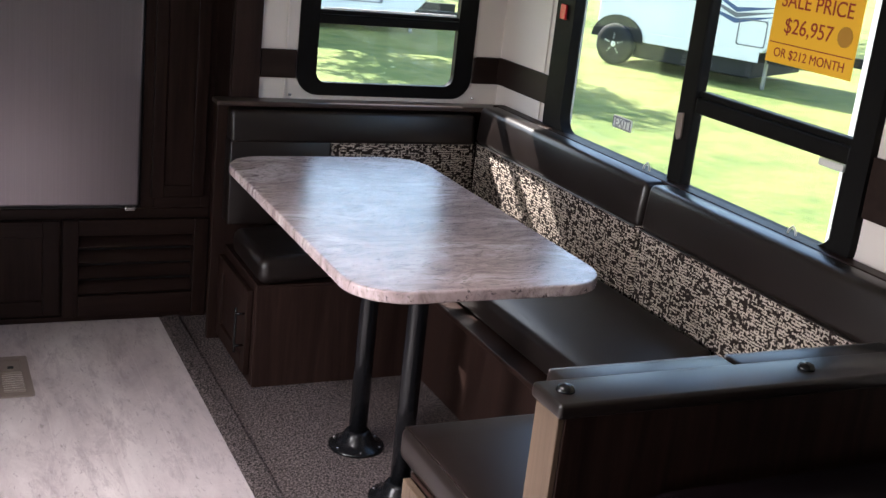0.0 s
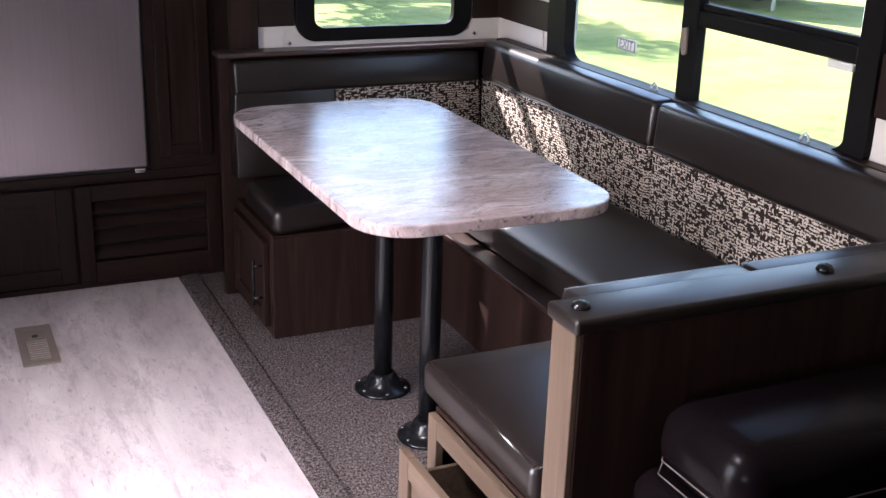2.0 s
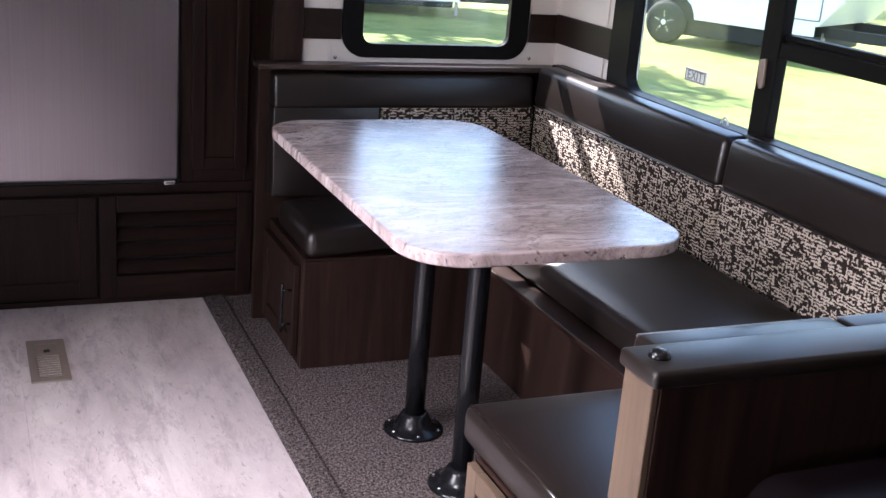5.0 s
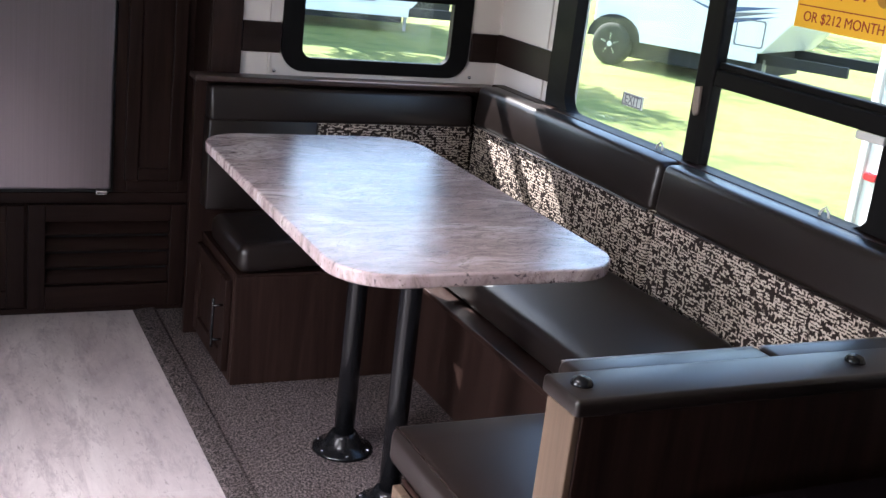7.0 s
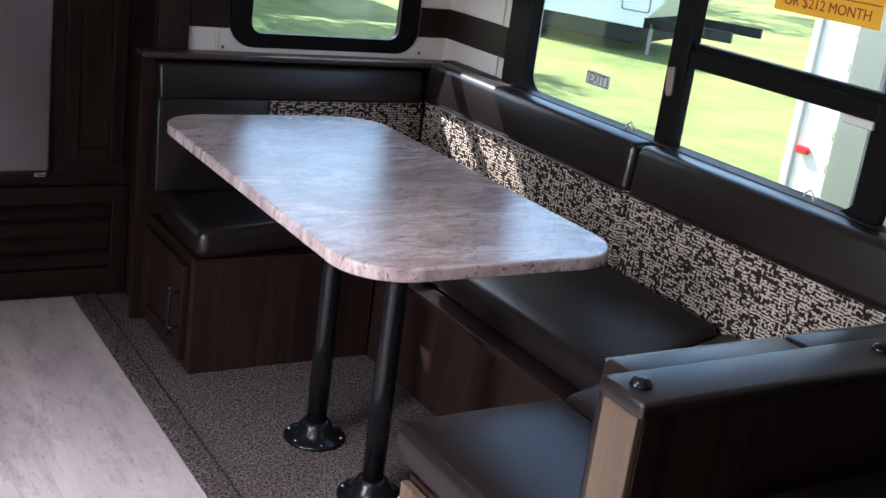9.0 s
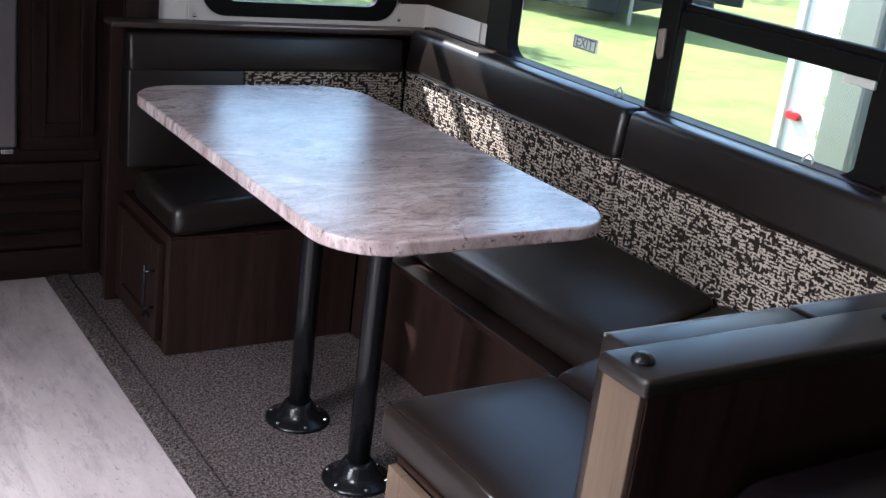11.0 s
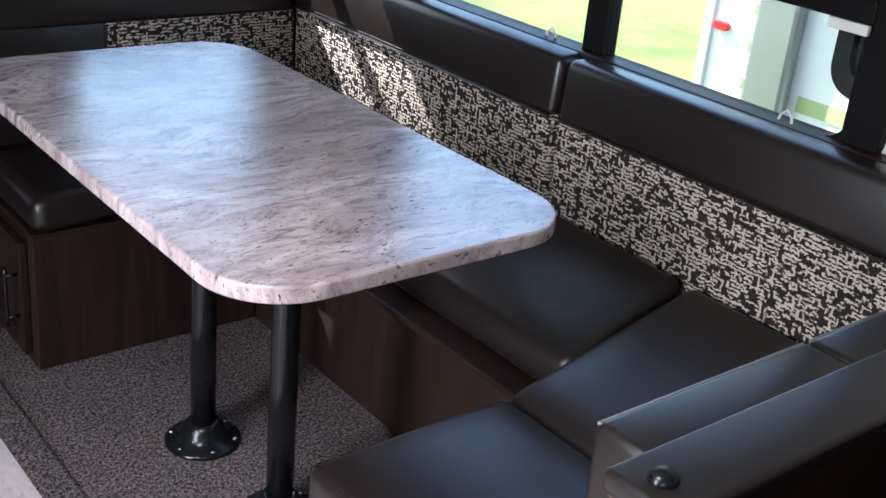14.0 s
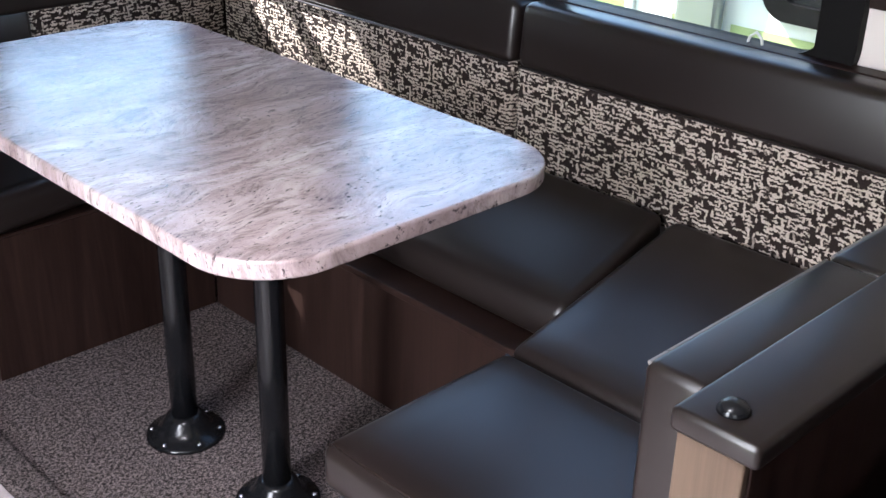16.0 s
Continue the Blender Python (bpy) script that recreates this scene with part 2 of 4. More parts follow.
def lawn(name):
    """Mown grass, green in places and dried to straw in others."""
    m, nt, b = shader(name)
    v = coords(nt)
    blades = noise_of(nt, v, 26.0, 6, 0.75)
    tufts = noise_of(nt, v, 2.6, 6, 0.72)
    wide = noise_of(nt, v, 0.42, 5, 0.6)
    col = ramp(nt, tufts, [(0.3, (0.075, 0.130, 0.014)), (0.52, (0.135, 0.190, 0.024)), (0.72, (0.205, 0.230, 0.045))])
    straw = ramp(nt, maths(nt, 'MULTIPLY_ADD', tufts, 0.45, maths(nt, 'MULTIPLY', wide, 0.75)), [(0.50, (0, 0, 0)), (0.70, (1, 1, 1))])
    col = mixed(nt, straw, col, (0.265, 0.275, 0.062))
    col = mixed(nt, maths(nt, 'MULTIPLY', blades, 0.5), col, (0.07, 0.11, 0.016))
    nt.links.new(col, b.inputs["Base Color"])
    b.inputs["Roughness"].default_value = 0.85
    bump(nt, b, maths(nt, 'ADD', blades, tufts), 0.8, 0.05)
    return m


def backlit(m, share):
    """Let part of the light from behind through thin film or paper."""
    nt = m.node_tree
    b = nt.nodes["Principled BSDF"]
    tr = nt.nodes.new("ShaderNodeBsdfTranslucent")
    nt.links.new(b.inputs["Base Color"].links[0].from_socket, tr.inputs["Color"])
    mix = nt.nodes.new("ShaderNodeMixShader")
    mix.inputs[0].default_value = share
    nt.links.new(b.outputs[0], mix.inputs[1])
    nt.links.new(tr.outputs[0], mix.inputs[2])
    nt.links.new(mix.outputs[0], nt.nodes["Material Output"].inputs[0])


LEATHER = leather("dark_brown_vinyl", (0.0095, 0.0063, 0.0054), 0.33, 0.46)
SOFA_LEATHER = leather("black_brown_leather", (0.0035, 0.0022, 0.0027), 0.25, 0.06)
WEAVE = weave("brown_beige_weave")
WALNUT = wood("dark_walnut_upright", (0.0100, 0.0050, 0.0041), (0.036, 0.0192, 0.0152))
LEDGE = wood("brown_ledge_wood", (0.035, 0.023, 0.020), (0.068, 0.046, 0.039), 'x', 0.30)
LEDGE.node_tree.nodes["Principled BSDF"].inputs["Specular IOR Level"].default_value = 0.5
WALNUT_X = wood("dark_walnut_level", (0.0100, 0.0050, 0.0041), (0.036, 0.0192, 0.0152), 'x')
# paler than the walnut: light on the aisle-facing wood is in the colour
LIT_EDGE = wood("lit_wood_edge", (0.075, 0.049, 0.034), (0.155, 0.107, 0.076))
LIT_EDGE_Y = wood("lit_wood_edge_level", (0.075, 0.049, 0.034), (0.155, 0.107, 0.076), 'y')
TABLE_TOP = laminate("stone_look_laminate")
PLANK = vinyl_plank("pale_grey_vinyl")
CARPET = carpet_cloth("taupe_carpet", (0.102, 0.081, 0.078))
CARPET_EDGE = carpet_cloth("dark_taupe_carpet", (0.080, 0.064, 0.062))
STEEL = brushed_steel("brushed_steel")
GLASS = window_glass("clear_glass")
BLACK = plain("black_enamel", (0.006, 0.006, 0.007), 0.22, 0.0, 90, 0.1, 0.03, (1, 1, 1), 0.3)
FRAME = plain("black_window_frame", (0.008, 0.0075, 0.0075), 0.42, 0.0, 70, 0.15, 0.1, (1, 1, 1), 0.04)
RUBBER = plain("black_rubber", (0.012, 0.012, 0.012), 0.7)
WALL = plain("cream_wallboard", (0.62, 0.56, 0.52), 0.6, 0.0, 120, 0.07, 0.12, (1, 1, 0.2))
CEIL = plain("white_ceiling_board", (0.72, 0.68, 0.63), 0.7)
STRIPE = wood("dark_wall_band", (0.014, 0.008, 0.0065), (0.026, 0.0155, 0.0125), 'x')
WHITE = plain("white_plastic", (0.58, 0.57, 0.545), 0.45)
CHROME = plain("bright_screw_metal", (0.72, 0.72, 0.74), 0.22, 1.0)
GREY_METAL = plain("grey_aluminium", (0.30, 0.31, 0.32), 0.38, 0.8, 40)
BODY_WHITE = plain("white_fibreglass", (0.80, 0.80, 0.79), 0.35, 0.0, 30, 0.05, 0.03)
BODY_BLUE = plain("blue_decal", (0.06, 0.10, 0.22), 0.4)
BODY_GREY = plain("grey_decal", (0.16, 0.16, 0.18), 0.4)
GREEN_REFLECTION = plain("pale_green_reflection", (0.42, 0.48, 0.22), 0.4)
EXIT_FILM = plain("white_backlit_film", (0.80, 0.79, 0.76), 0.6)
RED_LENS = plain("red_lamp_lens", (0.55, 0.02, 0.03), 0.2)
TYRE = plain("tyre_rubber", (0.02, 0.02, 0.02), 0.8)
YELLOW = plain("yellow_card", (0.85, 0.46, 0.02), 0.6)
INK_RED = plain("dark_red_ink", (0.30, 0.025, 0.012), 0.7)
REGISTER = plain("tan_register_enamel", (0.21, 0.165, 0.14), 0.5, 0.1)
GLINT_WELT = plain("dark_glint_welt", (0.016, 0.011, 0.010), 0.16, 0.0, 40, 0.1, 0.02, (1, 1, 1), 0.8)
STITCH = plain("pale_stitching", (0.13, 0.11, 0.10), 0.9)
GLINT_PIPING = plain("grey_glint_piping", (0.16, 0.145, 0.135), 0.3)
backlit(EXIT_FILM, 0.6)
GRASS = lawn("summer_grass")
BARK = plain("tree_bark", (0.09, 0.065, 0.05), 0.9, 0, 25, 0.4, 0.8)
LEAF = plain("green_leaves", (0.06, 0.11, 0.02), 0.6, 0, 12, 0.5, 0.1)

# ---- mesh helpers ----
WORLD = {}


def finish(name, bm, material, parent=None, label="", smooth=False):
    me = bpy.data.meshes.new(name)
    bmesh.ops.recalc_face_normals(bm, faces=bm.faces)
    bm.to_mesh(me)
    bm.free()
    if smooth:
        me.shade_smooth()
    me.materials.append(material)
    ob = new(name, me)
    WORLD[ob.name] = Matrix()
    if parent is not None:
        ob.parent = parent
        ob.matrix_parent_inverse = WORLD[parent.name].inverted()
    if label:
        tagged(ob, label)
    return ob


def part(name, bm, material, parent, label="", smooth=False):
    return finish(name, bm, material, parent, label, smooth)


def thing(name, place, label, category, group=""):
    ob = new(name)
    ob.location = place
    ob.empty_display_size = 0.1
    WORLD[ob.name] = Matrix.Translation(place)
    return tagged(ob, label, category, group)


def add_box(bm, lo, hi, bevel=0.0, segments=2):
    """A box from corner to corner, its edges rounded."""
    lo, hi = Vector(lo), Vector(hi)
    made = bmesh.ops.create_cube(bm, size=1.0)
    vs = made["verts"]
    for v in vs:
        v.co = Vector(((lo[i] + hi[i]) / 2 + v.co[i] * (hi[i] - lo[i]) for i in range(3)))
    if bevel:
        edges = list({e for v in vs for e in v.link_edges})
        bmesh.ops.bevel(bm, geom=edges, offset=bevel, segments=segments, profile=0.5, affect='EDGES')
    return vs


def box(lo, hi, bevel=0.0, segments=2):
    bm = bmesh.new()
    add_box(bm, lo, hi, bevel, segments)
    return bm


def boxes(*items):
    bm = bmesh.new()
    for it in items:
        add_box(bm, *it)
    return bm


def prism(outline, axis, lo, hi, bevel=0.0, segments=2):
    """Extrudes a closed outline of 2D points along an axis."""
    bm = bmesh.new()
    place = {'x': lambda p, s: (s, p[0], p[1]), 'y': lambda p, s: (p[0], s, p[1]), 'z': lambda p, s: (p[0], p[1], s)}[axis]
    a = [bm.verts.new(place(p, lo)) for p in outline]
    b = [bm.verts.new(place(p, hi)) for p in outline]
    n = len(outline)
    caps = [bm.faces.new(a), bm.faces.new(b[::-1])]
    for i in range(n):
        bm.faces.new((a[i], b[i], b[(i + 1) % n], a[(i + 1) % n]))
    bmesh.ops.recalc_face_normals(bm, faces=bm.faces)
    if bevel:
        bmesh.ops.bevel(bm, geom=list({e for f in caps for e in f.edges}) if n > 12 else list(bm.edges), offset=bevel, segments=segments, profile=0.5, affect='EDGES')
    return bm


def rounded_rect(x0, y0, x1, y1, r, steps=8):
    out = []
    for cx, cy, a0 in ((x1 - r, y1 - r, 0), (x0 + r, y1 - r, 90), (x0 + r, y0 + r, 180), (x1 - r, y0 + r, 270)):
        for k in range(steps + 1):
            a = radians(a0 + 90 * k / steps)
            out.append((cx + r * math.cos(a), cy + r * math.sin(a)))
    return out


def ring_frame(outer, inner, axis, lo, hi):
    """A flat frame between two outlines with the same number of points."""
    bm = bmesh.new()
    place = {'x': lambda p, s: (s, p[0], p[1]), 'y': lambda p, s: (p[0], s, p[1]), 'z': lambda p, s: (p[0], p[1], s)}[axis]
    loops = [[bm.verts.new(place(p, s)) for p in o] for s in (lo, hi) for o in (outer, inner)]
    n = len(outer)
    for i in range(n):
        j = (i + 1) % n
        for a, b in ((0, 1), (1, 3), (3, 2), (2, 0)):
            bm.faces.new((loops[a][i], loops[a][j], loops[b][j], loops[b][i]))
    return bm


def lathe(profile, n=28, centre=(0, 0, 0)):
    """Turns (radius, height) pairs round the z axis."""
    bm = bmesh.new()
    rows = []
    for r, z in profile:
        rows.append([bm.verts.new((centre[0] + r * math.cos(2 * math.pi * k / n), centre[1] + r * math.sin(2 * math.pi * k / n), centre[2] + z)) for k in range(n)])
    for a, b in zip(rows, rows[1:]):
        for k in range(n):
            bm.faces.new((a[k], a[(k + 1) % n], b[(k + 1) % n], b[k]))
    bm.faces.new(rows[0][::-1])
    bm.faces.new(rows[-1])
    return bm


def tube(points, radius, n=8):
    """A round bar along a line of points."""
    bm = bmesh.new()
    pts = [Vector(p) for p in points]
    rows = []
    for i, p in enumerate(pts):
        way = (pts[min(i + 1, len(pts) - 1)] - pts[max(i - 1, 0)]).normalized()
        side = way.cross(Vector((0, 0, 1)))
        side = side.normalized() if side.length > 0.05 else Vector((1, 0, 0))
        up = side.cross(way)
        rows.append([bm.verts.new(p + radius * (math.cos(2 * math.pi * k / n) * side + math.sin(2 * math.pi * k / n) * up)) for k in range(n)])
    for a, b in zip(rows, rows[1:]):
        for k in range(n):
            bm.faces.new((a[k], a[(k + 1) % n], b[(k + 1) % n], b[k]))
    bm.faces.new(rows[0][::-1])
    bm.faces.new(rows[-1])
    return bm


def lettering(name, text, size, m, material, parent, align='CENTER'):
    """Words as a thin mesh from the built-in font."""
    cu = bpy.data.curves.new(name, 'FONT')
    cu.body, cu.size, cu.extrude, cu.align_x, cu.align_y = text, size, 0.0004, align, 'CENTER'
    tmp = bpy.data.objects.new(name, cu)
    scene.collection.objects.link(tmp)
    me = bpy.data.meshes.new_from_object(tmp.evaluated_get(bpy.context.evaluated_depsgraph_get()))
    bpy.data.objects.remove(tmp)
    me.transform(m)
    me.materials.clear()
    me.materials.append(material)
    ob = new(name, me)
    WORLD[ob.name] = Matrix()
    ob.parent = parent
    ob.matrix_parent_inverse = WORLD[parent.name].inverted()
    return ob

# ---- the shell of the room ----
def structure(name, bm, material, label, category):
    return tagged(finish(name, bm, material), label, category, kind="structure")


H = 2.05
# window wall with one large opening
WY0, WY1, WZ0, WZ1 = -1.815, -0.425, 0.82, 1.70
EY0, EY1, EZ0, EZ1 = WY0 + 0.025, WY1 - 0.035, WZ0 + 0.022, WZ1 - 0.025
structure("wall_east", boxes(((0.0, -5.2, 0), (0.05, EY0, H)), ((0.0, EY1, 0), (0.05, 0.1, H)), ((0.0, EY0, 0), (0.05, EY1, EZ0)), ((0.0, EY0, EZ1), (0.05, EY1, H))), WALL, "cream wallboard wall round the large window", "wall")
# slide end wall with the small window
FX0, FX1, FZ0, FZ1 = -0.738, -0.138, 0.884, 1.423
NX0, NX1, NZ0, NZ1 = FX0 + 0.016, FX1 - 0.020, FZ0 + 0.012, FZ1 + 0.007
structure("wall_north", boxes(((-0.964, 0.0, 0), (NX0, 0.05, H)), ((NX1, 0.0, 0), (0.0, 0.05, H)), ((NX0, 0.0, 0), (NX1, 0.05, NZ0)), ((NX0, 0.0, NZ1), (NX1, 0.05, H))), WALL, "cream wallboard end wall round the small window", "wall")
structure("wall_north_west", box((-3.25, 0.24, 0), (-0.90, 0.31, H)), WALNUT, "dark wood partition behind the tall cabinets", "wall")
# unseen far side wall, dark against bounce; doorway and kitchen opening are assumed
structure("wall_west", boxes(((-3.32, -5.2, 0), (-3.25, -4.6, H)), ((-3.32, -3.7, 0), (-3.25, -2.35, H)), ((-3.32, -4.6, 0), (-3.25, -3.7, 1.07)), ((-3.32, -4.6, 1.57), (-3.25, -3.7, H)), ((-3.32, -1.55, 0), (-3.25, 0.31, H)), ((-3.32, -2.35, 1.95), (-3.25, -1.55, H))), WALNUT, "unseen dark wood wall with an assumed entry doorway and an added kitchen window opening", "wall")
# closing wall out of view, dark so that it bounces little light
structure("wall_south", box((-3.32, -5.27, 0), (0.07, -5.2, H)), WALNUT, "plain unseen wall, dark to hold back bounced light", "wall")
# assumed vent opening out of view; the lid keeps sun off the lamp below
VX0, VX1, VY0, VY1 = -2.13, -1.77, -2.23, -1.87
structure("ceiling", boxes(((-3.32, -5.27, H), (0.07, VY0, H + 0.06)), ((-3.32, VY1, H), (0.07, 0.31, H + 0.06)), ((-3.32, VY0, H), (VX0, VY1, H + 0.06)), ((VX1, VY0, H), (0.07, VY1, H + 0.06))), CEIL, "white flat ceiling with an assumed roof vent opening", "ceiling")
t = tagged(thing("window_3", (-1.95, -2.05, H + 0.06), "assumed unseen square roof vent, its pale lid added to block the sun", "window"), kind="structure")
part("lid", box((VX0 - 0.03, VY0 - 0.03, H + 0.065), (VX1 + 0.03, VY1 + 0.03, H + 0.12), 0.015, 3), WHITE, t)
structure("floor", box((-3.32, -5.27, -0.08), (0.07, 0.31, -0.012)), RUBBER, "floor deck under vinyl and carpet", "floor")
structure("carpet", box((-1.075, -5.19, -0.012), (0.0, 0.235, 0.0)), CARPET, "taupe speckled loop carpet in the dinette", "carpet")
structure("carpet_edge", prism([(-1.15, -0.012), (-1.15, -0.004), (-1.135, 0.004), (-1.085, 0.007), (-1.076, 0.003), (-1.076, -0.012)], 'y', -5.19, 0.235), CARPET_EDGE, "darker carpet-bound strip between vinyl and carpet", "carpet")

# dark band that runs round the walls, and thin panel joints
structure("trim", boxes(((-0.014, WY1 + 0.045, 0.925), (-0.002, -0.014, 1.02), 0.002), ((-0.014, -5.0, 0.960), (-0.002, WY0 - 0.022, 1.10), 0.002)), STRIPE, "dark brown band on the window wall", "trim")
structure("trim_north", boxes(((-0.89, -0.014, 0.918), (FX0 - 0.03, -0.002, 1.012), 0.002), ((FX1 + 0.03, -0.014, 0.922), (-0.002, -0.002, 1.017), 0.002)), STRIPE, "dark brown band on the end wall", "trim")
for k, y in enumerate((-0.33, -2.02)):
    structure("trim_joint", box((-0.006, y - 0.004, 0.84), (-0.001, y + 0.004, H), 0.001), WALL, "thin cream joint strip on the wall", "trim")
for k, x in enumerate((-0.80,)):
    structure("trim_joint", box((x - 0.004, -0.006, 0.84), (x + 0.004, -0.001, H), 0.001), WALL, "thin cream joint strip on the wall", "trim")

# ---- windows ----
def big_window():
    w = tagged(thing("window_1", (0.0, (WY0 + WY1) / 2, WZ0), "large black-framed window with a sliding lower pane", "window"), kind="structure")
    outer = rounded_rect(WY0 - 0.018, WZ0 - 0.02, WY1 + 0.035, WZ1 + 0.03, 0.085)
    inner = rounded_rect(WY0 + 0.045, WZ0 + 0.040, WY1 - 0.075, WZ1 - 0.05, 0.055)
    f = part("window_frame", ring_frame(outer, inner, 'x', -0.020, 0.018), FRAME, w, "black moulded frame with rounded corners")
    part("mullion", box((-0.018, -1.180, WZ0 + 0.03), (0.018, -1.110, WZ1 - 0.05), 0.006), FRAME, w)
    part("sash_rail", boxes(((-0.014, -1.765, 1.062), (0.016, -1.181, 1.104), 0.005), ((-0.004, -1.765, 1.105), (0.024, -1.181, 1.122), 0.004)), FRAME, w)
    part("sash_stile", box((-0.010, -1.768, WZ0 + 0.03), (0.016, -1.750, 1.061), 0.004), FRAME, w)
    for lo, hi in (((0.012, -1.1095, WZ0 + 0.03), (0.016, WY1 - 0.075, WZ1 - 0.05)), ((0.008, -1.750, WZ0 + 0.03), (0.012, -1.181, 1.062)), ((0.014, -1.768, 1.122), (0.018, -1.181, WZ1 - 0.05))):
        p = part("pane", box(lo, hi), GLASS, w)
        p.visible_shadow = False
    part("sash_latch", prism([(-1.154, 0.986), (-1.140, 0.978), (-1.130, 0.994), (-1.126, 1.050), (-1.150, 1.056)], 'x', -0.028, -0.0185, 0.003), REGISTER, w, "worn tan plastic latch")
    part("slide_catch", box((-0.026, -1.765, 1.046), (-0.015, -1.685, 1.064), 0.003), WHITE, w, "white plastic catch")
    for y in (-1.02, -1.645):
        part("pull_loop", tube([(-0.024, y - 0.018, 0.845), (-0.022, y - 0.012, 0.872), (-0.022, y, 0.882), (-0.022, y + 0.012, 0.872), (-0.024, y + 0.018, 0.845)], 0.0028), WHITE, w, "small white cord loop")
    return w


big_window()


def small_window():
    w = tagged(thing("window_2", ((FX0 + FX1) / 2, 0.0, FZ0), "small black-framed window with rounded corners", "window"), kind="structure")
    outer = rounded_rect(FX0 - 0.025, FZ0 - 0.022, FX1 + 0.025, FZ1 + 0.025, 0.075)
    inner = rounded_rect(FX0 + 0.043, FZ0 + 0.022, FX1 - 0.045, FZ1 - 0.045, 0.035)
    part("window_frame", ring_frame(outer, inner, 'y', -0.007, 0.018), FRAME, w, "black moulded frame with rounded corners")
    part("cross_rail", boxes(((FX0 + 0.042, -0.012, 1.105), (FX1 - 0.045, 0.016, 1.135), 0.004), ((FX0 + 0.042, -0.004, 1.136), (FX1 - 0.045, 0.018, 1.150), 0.003)), FRAME, w)
    part("sash_lip", box((FX0 + 0.055, -0.002, 1.151), (FX1 - 0.055, 0.006, 1.158), 0.002), WHITE, w, "thin pale sash lip")
    for lo, hi in (((FX0 + 0.042, 0.008, FZ0 + 0.022), (FX1 - 0.045, 0.012, 1.105)), ((FX0 + 0.042, 0.010, 1.150), (FX1 - 0.045, 0.014, FZ1 - 0.045))):
        p = part("pane", box(lo, hi), GLASS, w)
        p.visible_shadow = False
    return w


small_window()

# stickers and the sale card on the glass
def exit_sticker():
    s = thing("exit_sticker", (0.004, -0.82, 0.93), "small white exit sticker on the window glass", "sticker")
    part("label_face", box((0.006, -0.868, 0.936), (0.0105, -0.770, 0.972), 0.0008), EXIT_FILM, s)
    m = Matrix.Translation((0.0048, -0.819, 0.954)) @ Matrix(((0, 0, -1, 0), (-1, 0, 0, 0), (0, 1, 0, 0), (0, 0, 0, 1)))
    lettering("lettering", "EXIT", 0.036, m, BODY_GREY, s)
    part("border", ring_frame([(-0.866, 0.938), (-0.772, 0.938), (-0.772, 0.970), (-0.866, 0.970)], [(-0.863, 0.941), (-0.775, 0.941), (-0.775, 0.967), (-0.863, 0.967)], 'x', 0.0045, 0.0062), BODY_GREY, s)


exit_sticker()


def sale_card():
    s = thing("sale_card", (0.0, -1.55, 1.24), "yellow paper sale price card taped to the window", "sign")
    part("card", box((0.008, -1.697, 1.243), (0.0095, -1.398, 1.445), 0.0004), YELLOW, s)
    turn = Matrix(((0, 0, -1, 0), (-1, 0, 0, 0), (0, 1, 0, 0), (0, 0, 0, 1)))
    for text, size, y, z in (("SALE PRICE", 0.050, -1.545, 1.395), ("$26,957", 0.052, -1.530, 1.335), ("OR $212 MONTH", 0.032, -1.548, 1.268)):
        lettering("lettering", text, size, Matrix.Translation((0.0076, y, z)) @ turn, INK_RED, s)
    part("rule", box((0.0068, -1.69, 1.291), (0.0079, -1.405, 1.2935)), INK_RED, s)
    seal = prism([(-1.655 + 0.024 * math.cos(a * math.pi / 8), 1.337 + 0.024 * math.sin(a * math.pi / 8)) for a in range(16)], 'x', 0.0066, 0.0078)
    part("seal", seal, plain("ochre_seal", (0.42, 0.20, 0.02), 0.7), s)


sale_card()

s = thing("wall_tag", (-0.01, -0.44, 1.22), "small red emergency release tag on the window frame", "tag")
part("tag_face", box((-0.030, -0.462, 1.215), (-0.0225, -0.428, 1.262), 0.002), RED_LENS, s)

# ---- far bench: back ledge, base, cushions ----
def back_cushion_long(y0, y1, label):
    t = thing("back_cushion", (-0.06, (y0 + y1) / 2, 0.43), label, "cushion", "dinette back cushions")
    lower = prism([(-0.112, 0.495), (-0.02, 0.495), (-0.02, 0.734), (-0.114, 0.734)], 'y', y0, y1, 0.012, 2)
    part("woven_panel", lower, WEAVE, t, "brown and beige woven fabric panel", True)
    upper = prism([(-0.121, 0.727), (-0.02, 0.727), (-0.02, 0.860), (-0.111, 0.860)], 'y', y0, y1, 0.020, 3)
    part("leather_band", upper, LEATHER, t, "dark brown vinyl top band", True)
    part("piping", tube([(-0.1195, y0 + 0.012, 0.730), (-0.1195, y1 - 0.012, 0.730)], 0.0032, 6), LEATHER, t, "thin seam piping")


back_cushion_long(-1.153, -0.104, "dark brown vinyl and woven fabric back cushion under the window")
back_cushion_long(-2.183, -1.163, "dark brown vinyl and woven fabric back cushion beside the partition")

t = thing("back_cushion", (-0.55, -0.08, 0.43), "dark brown vinyl back cushion with a woven fabric inset", "cushion", "dinette back cushions")
part("woven_panel", prism([(-0.112, 0.440), (-0.03, 0.440), (-0.03, 0.722), (-0.098, 0.722)], 'x', -0.655, -0.110, 0.006, 2), WEAVE, t, "brown and beige woven fabric inset", True)
part("leather_side", prism([(-0.115, 0.440), (-0.03, 0.440), (-0.03, 0.720), (-0.103, 0.720)], 'x', -1.0, -0.657, 0.005, 2), LEATHER, t, "dark brown vinyl side panel", True)
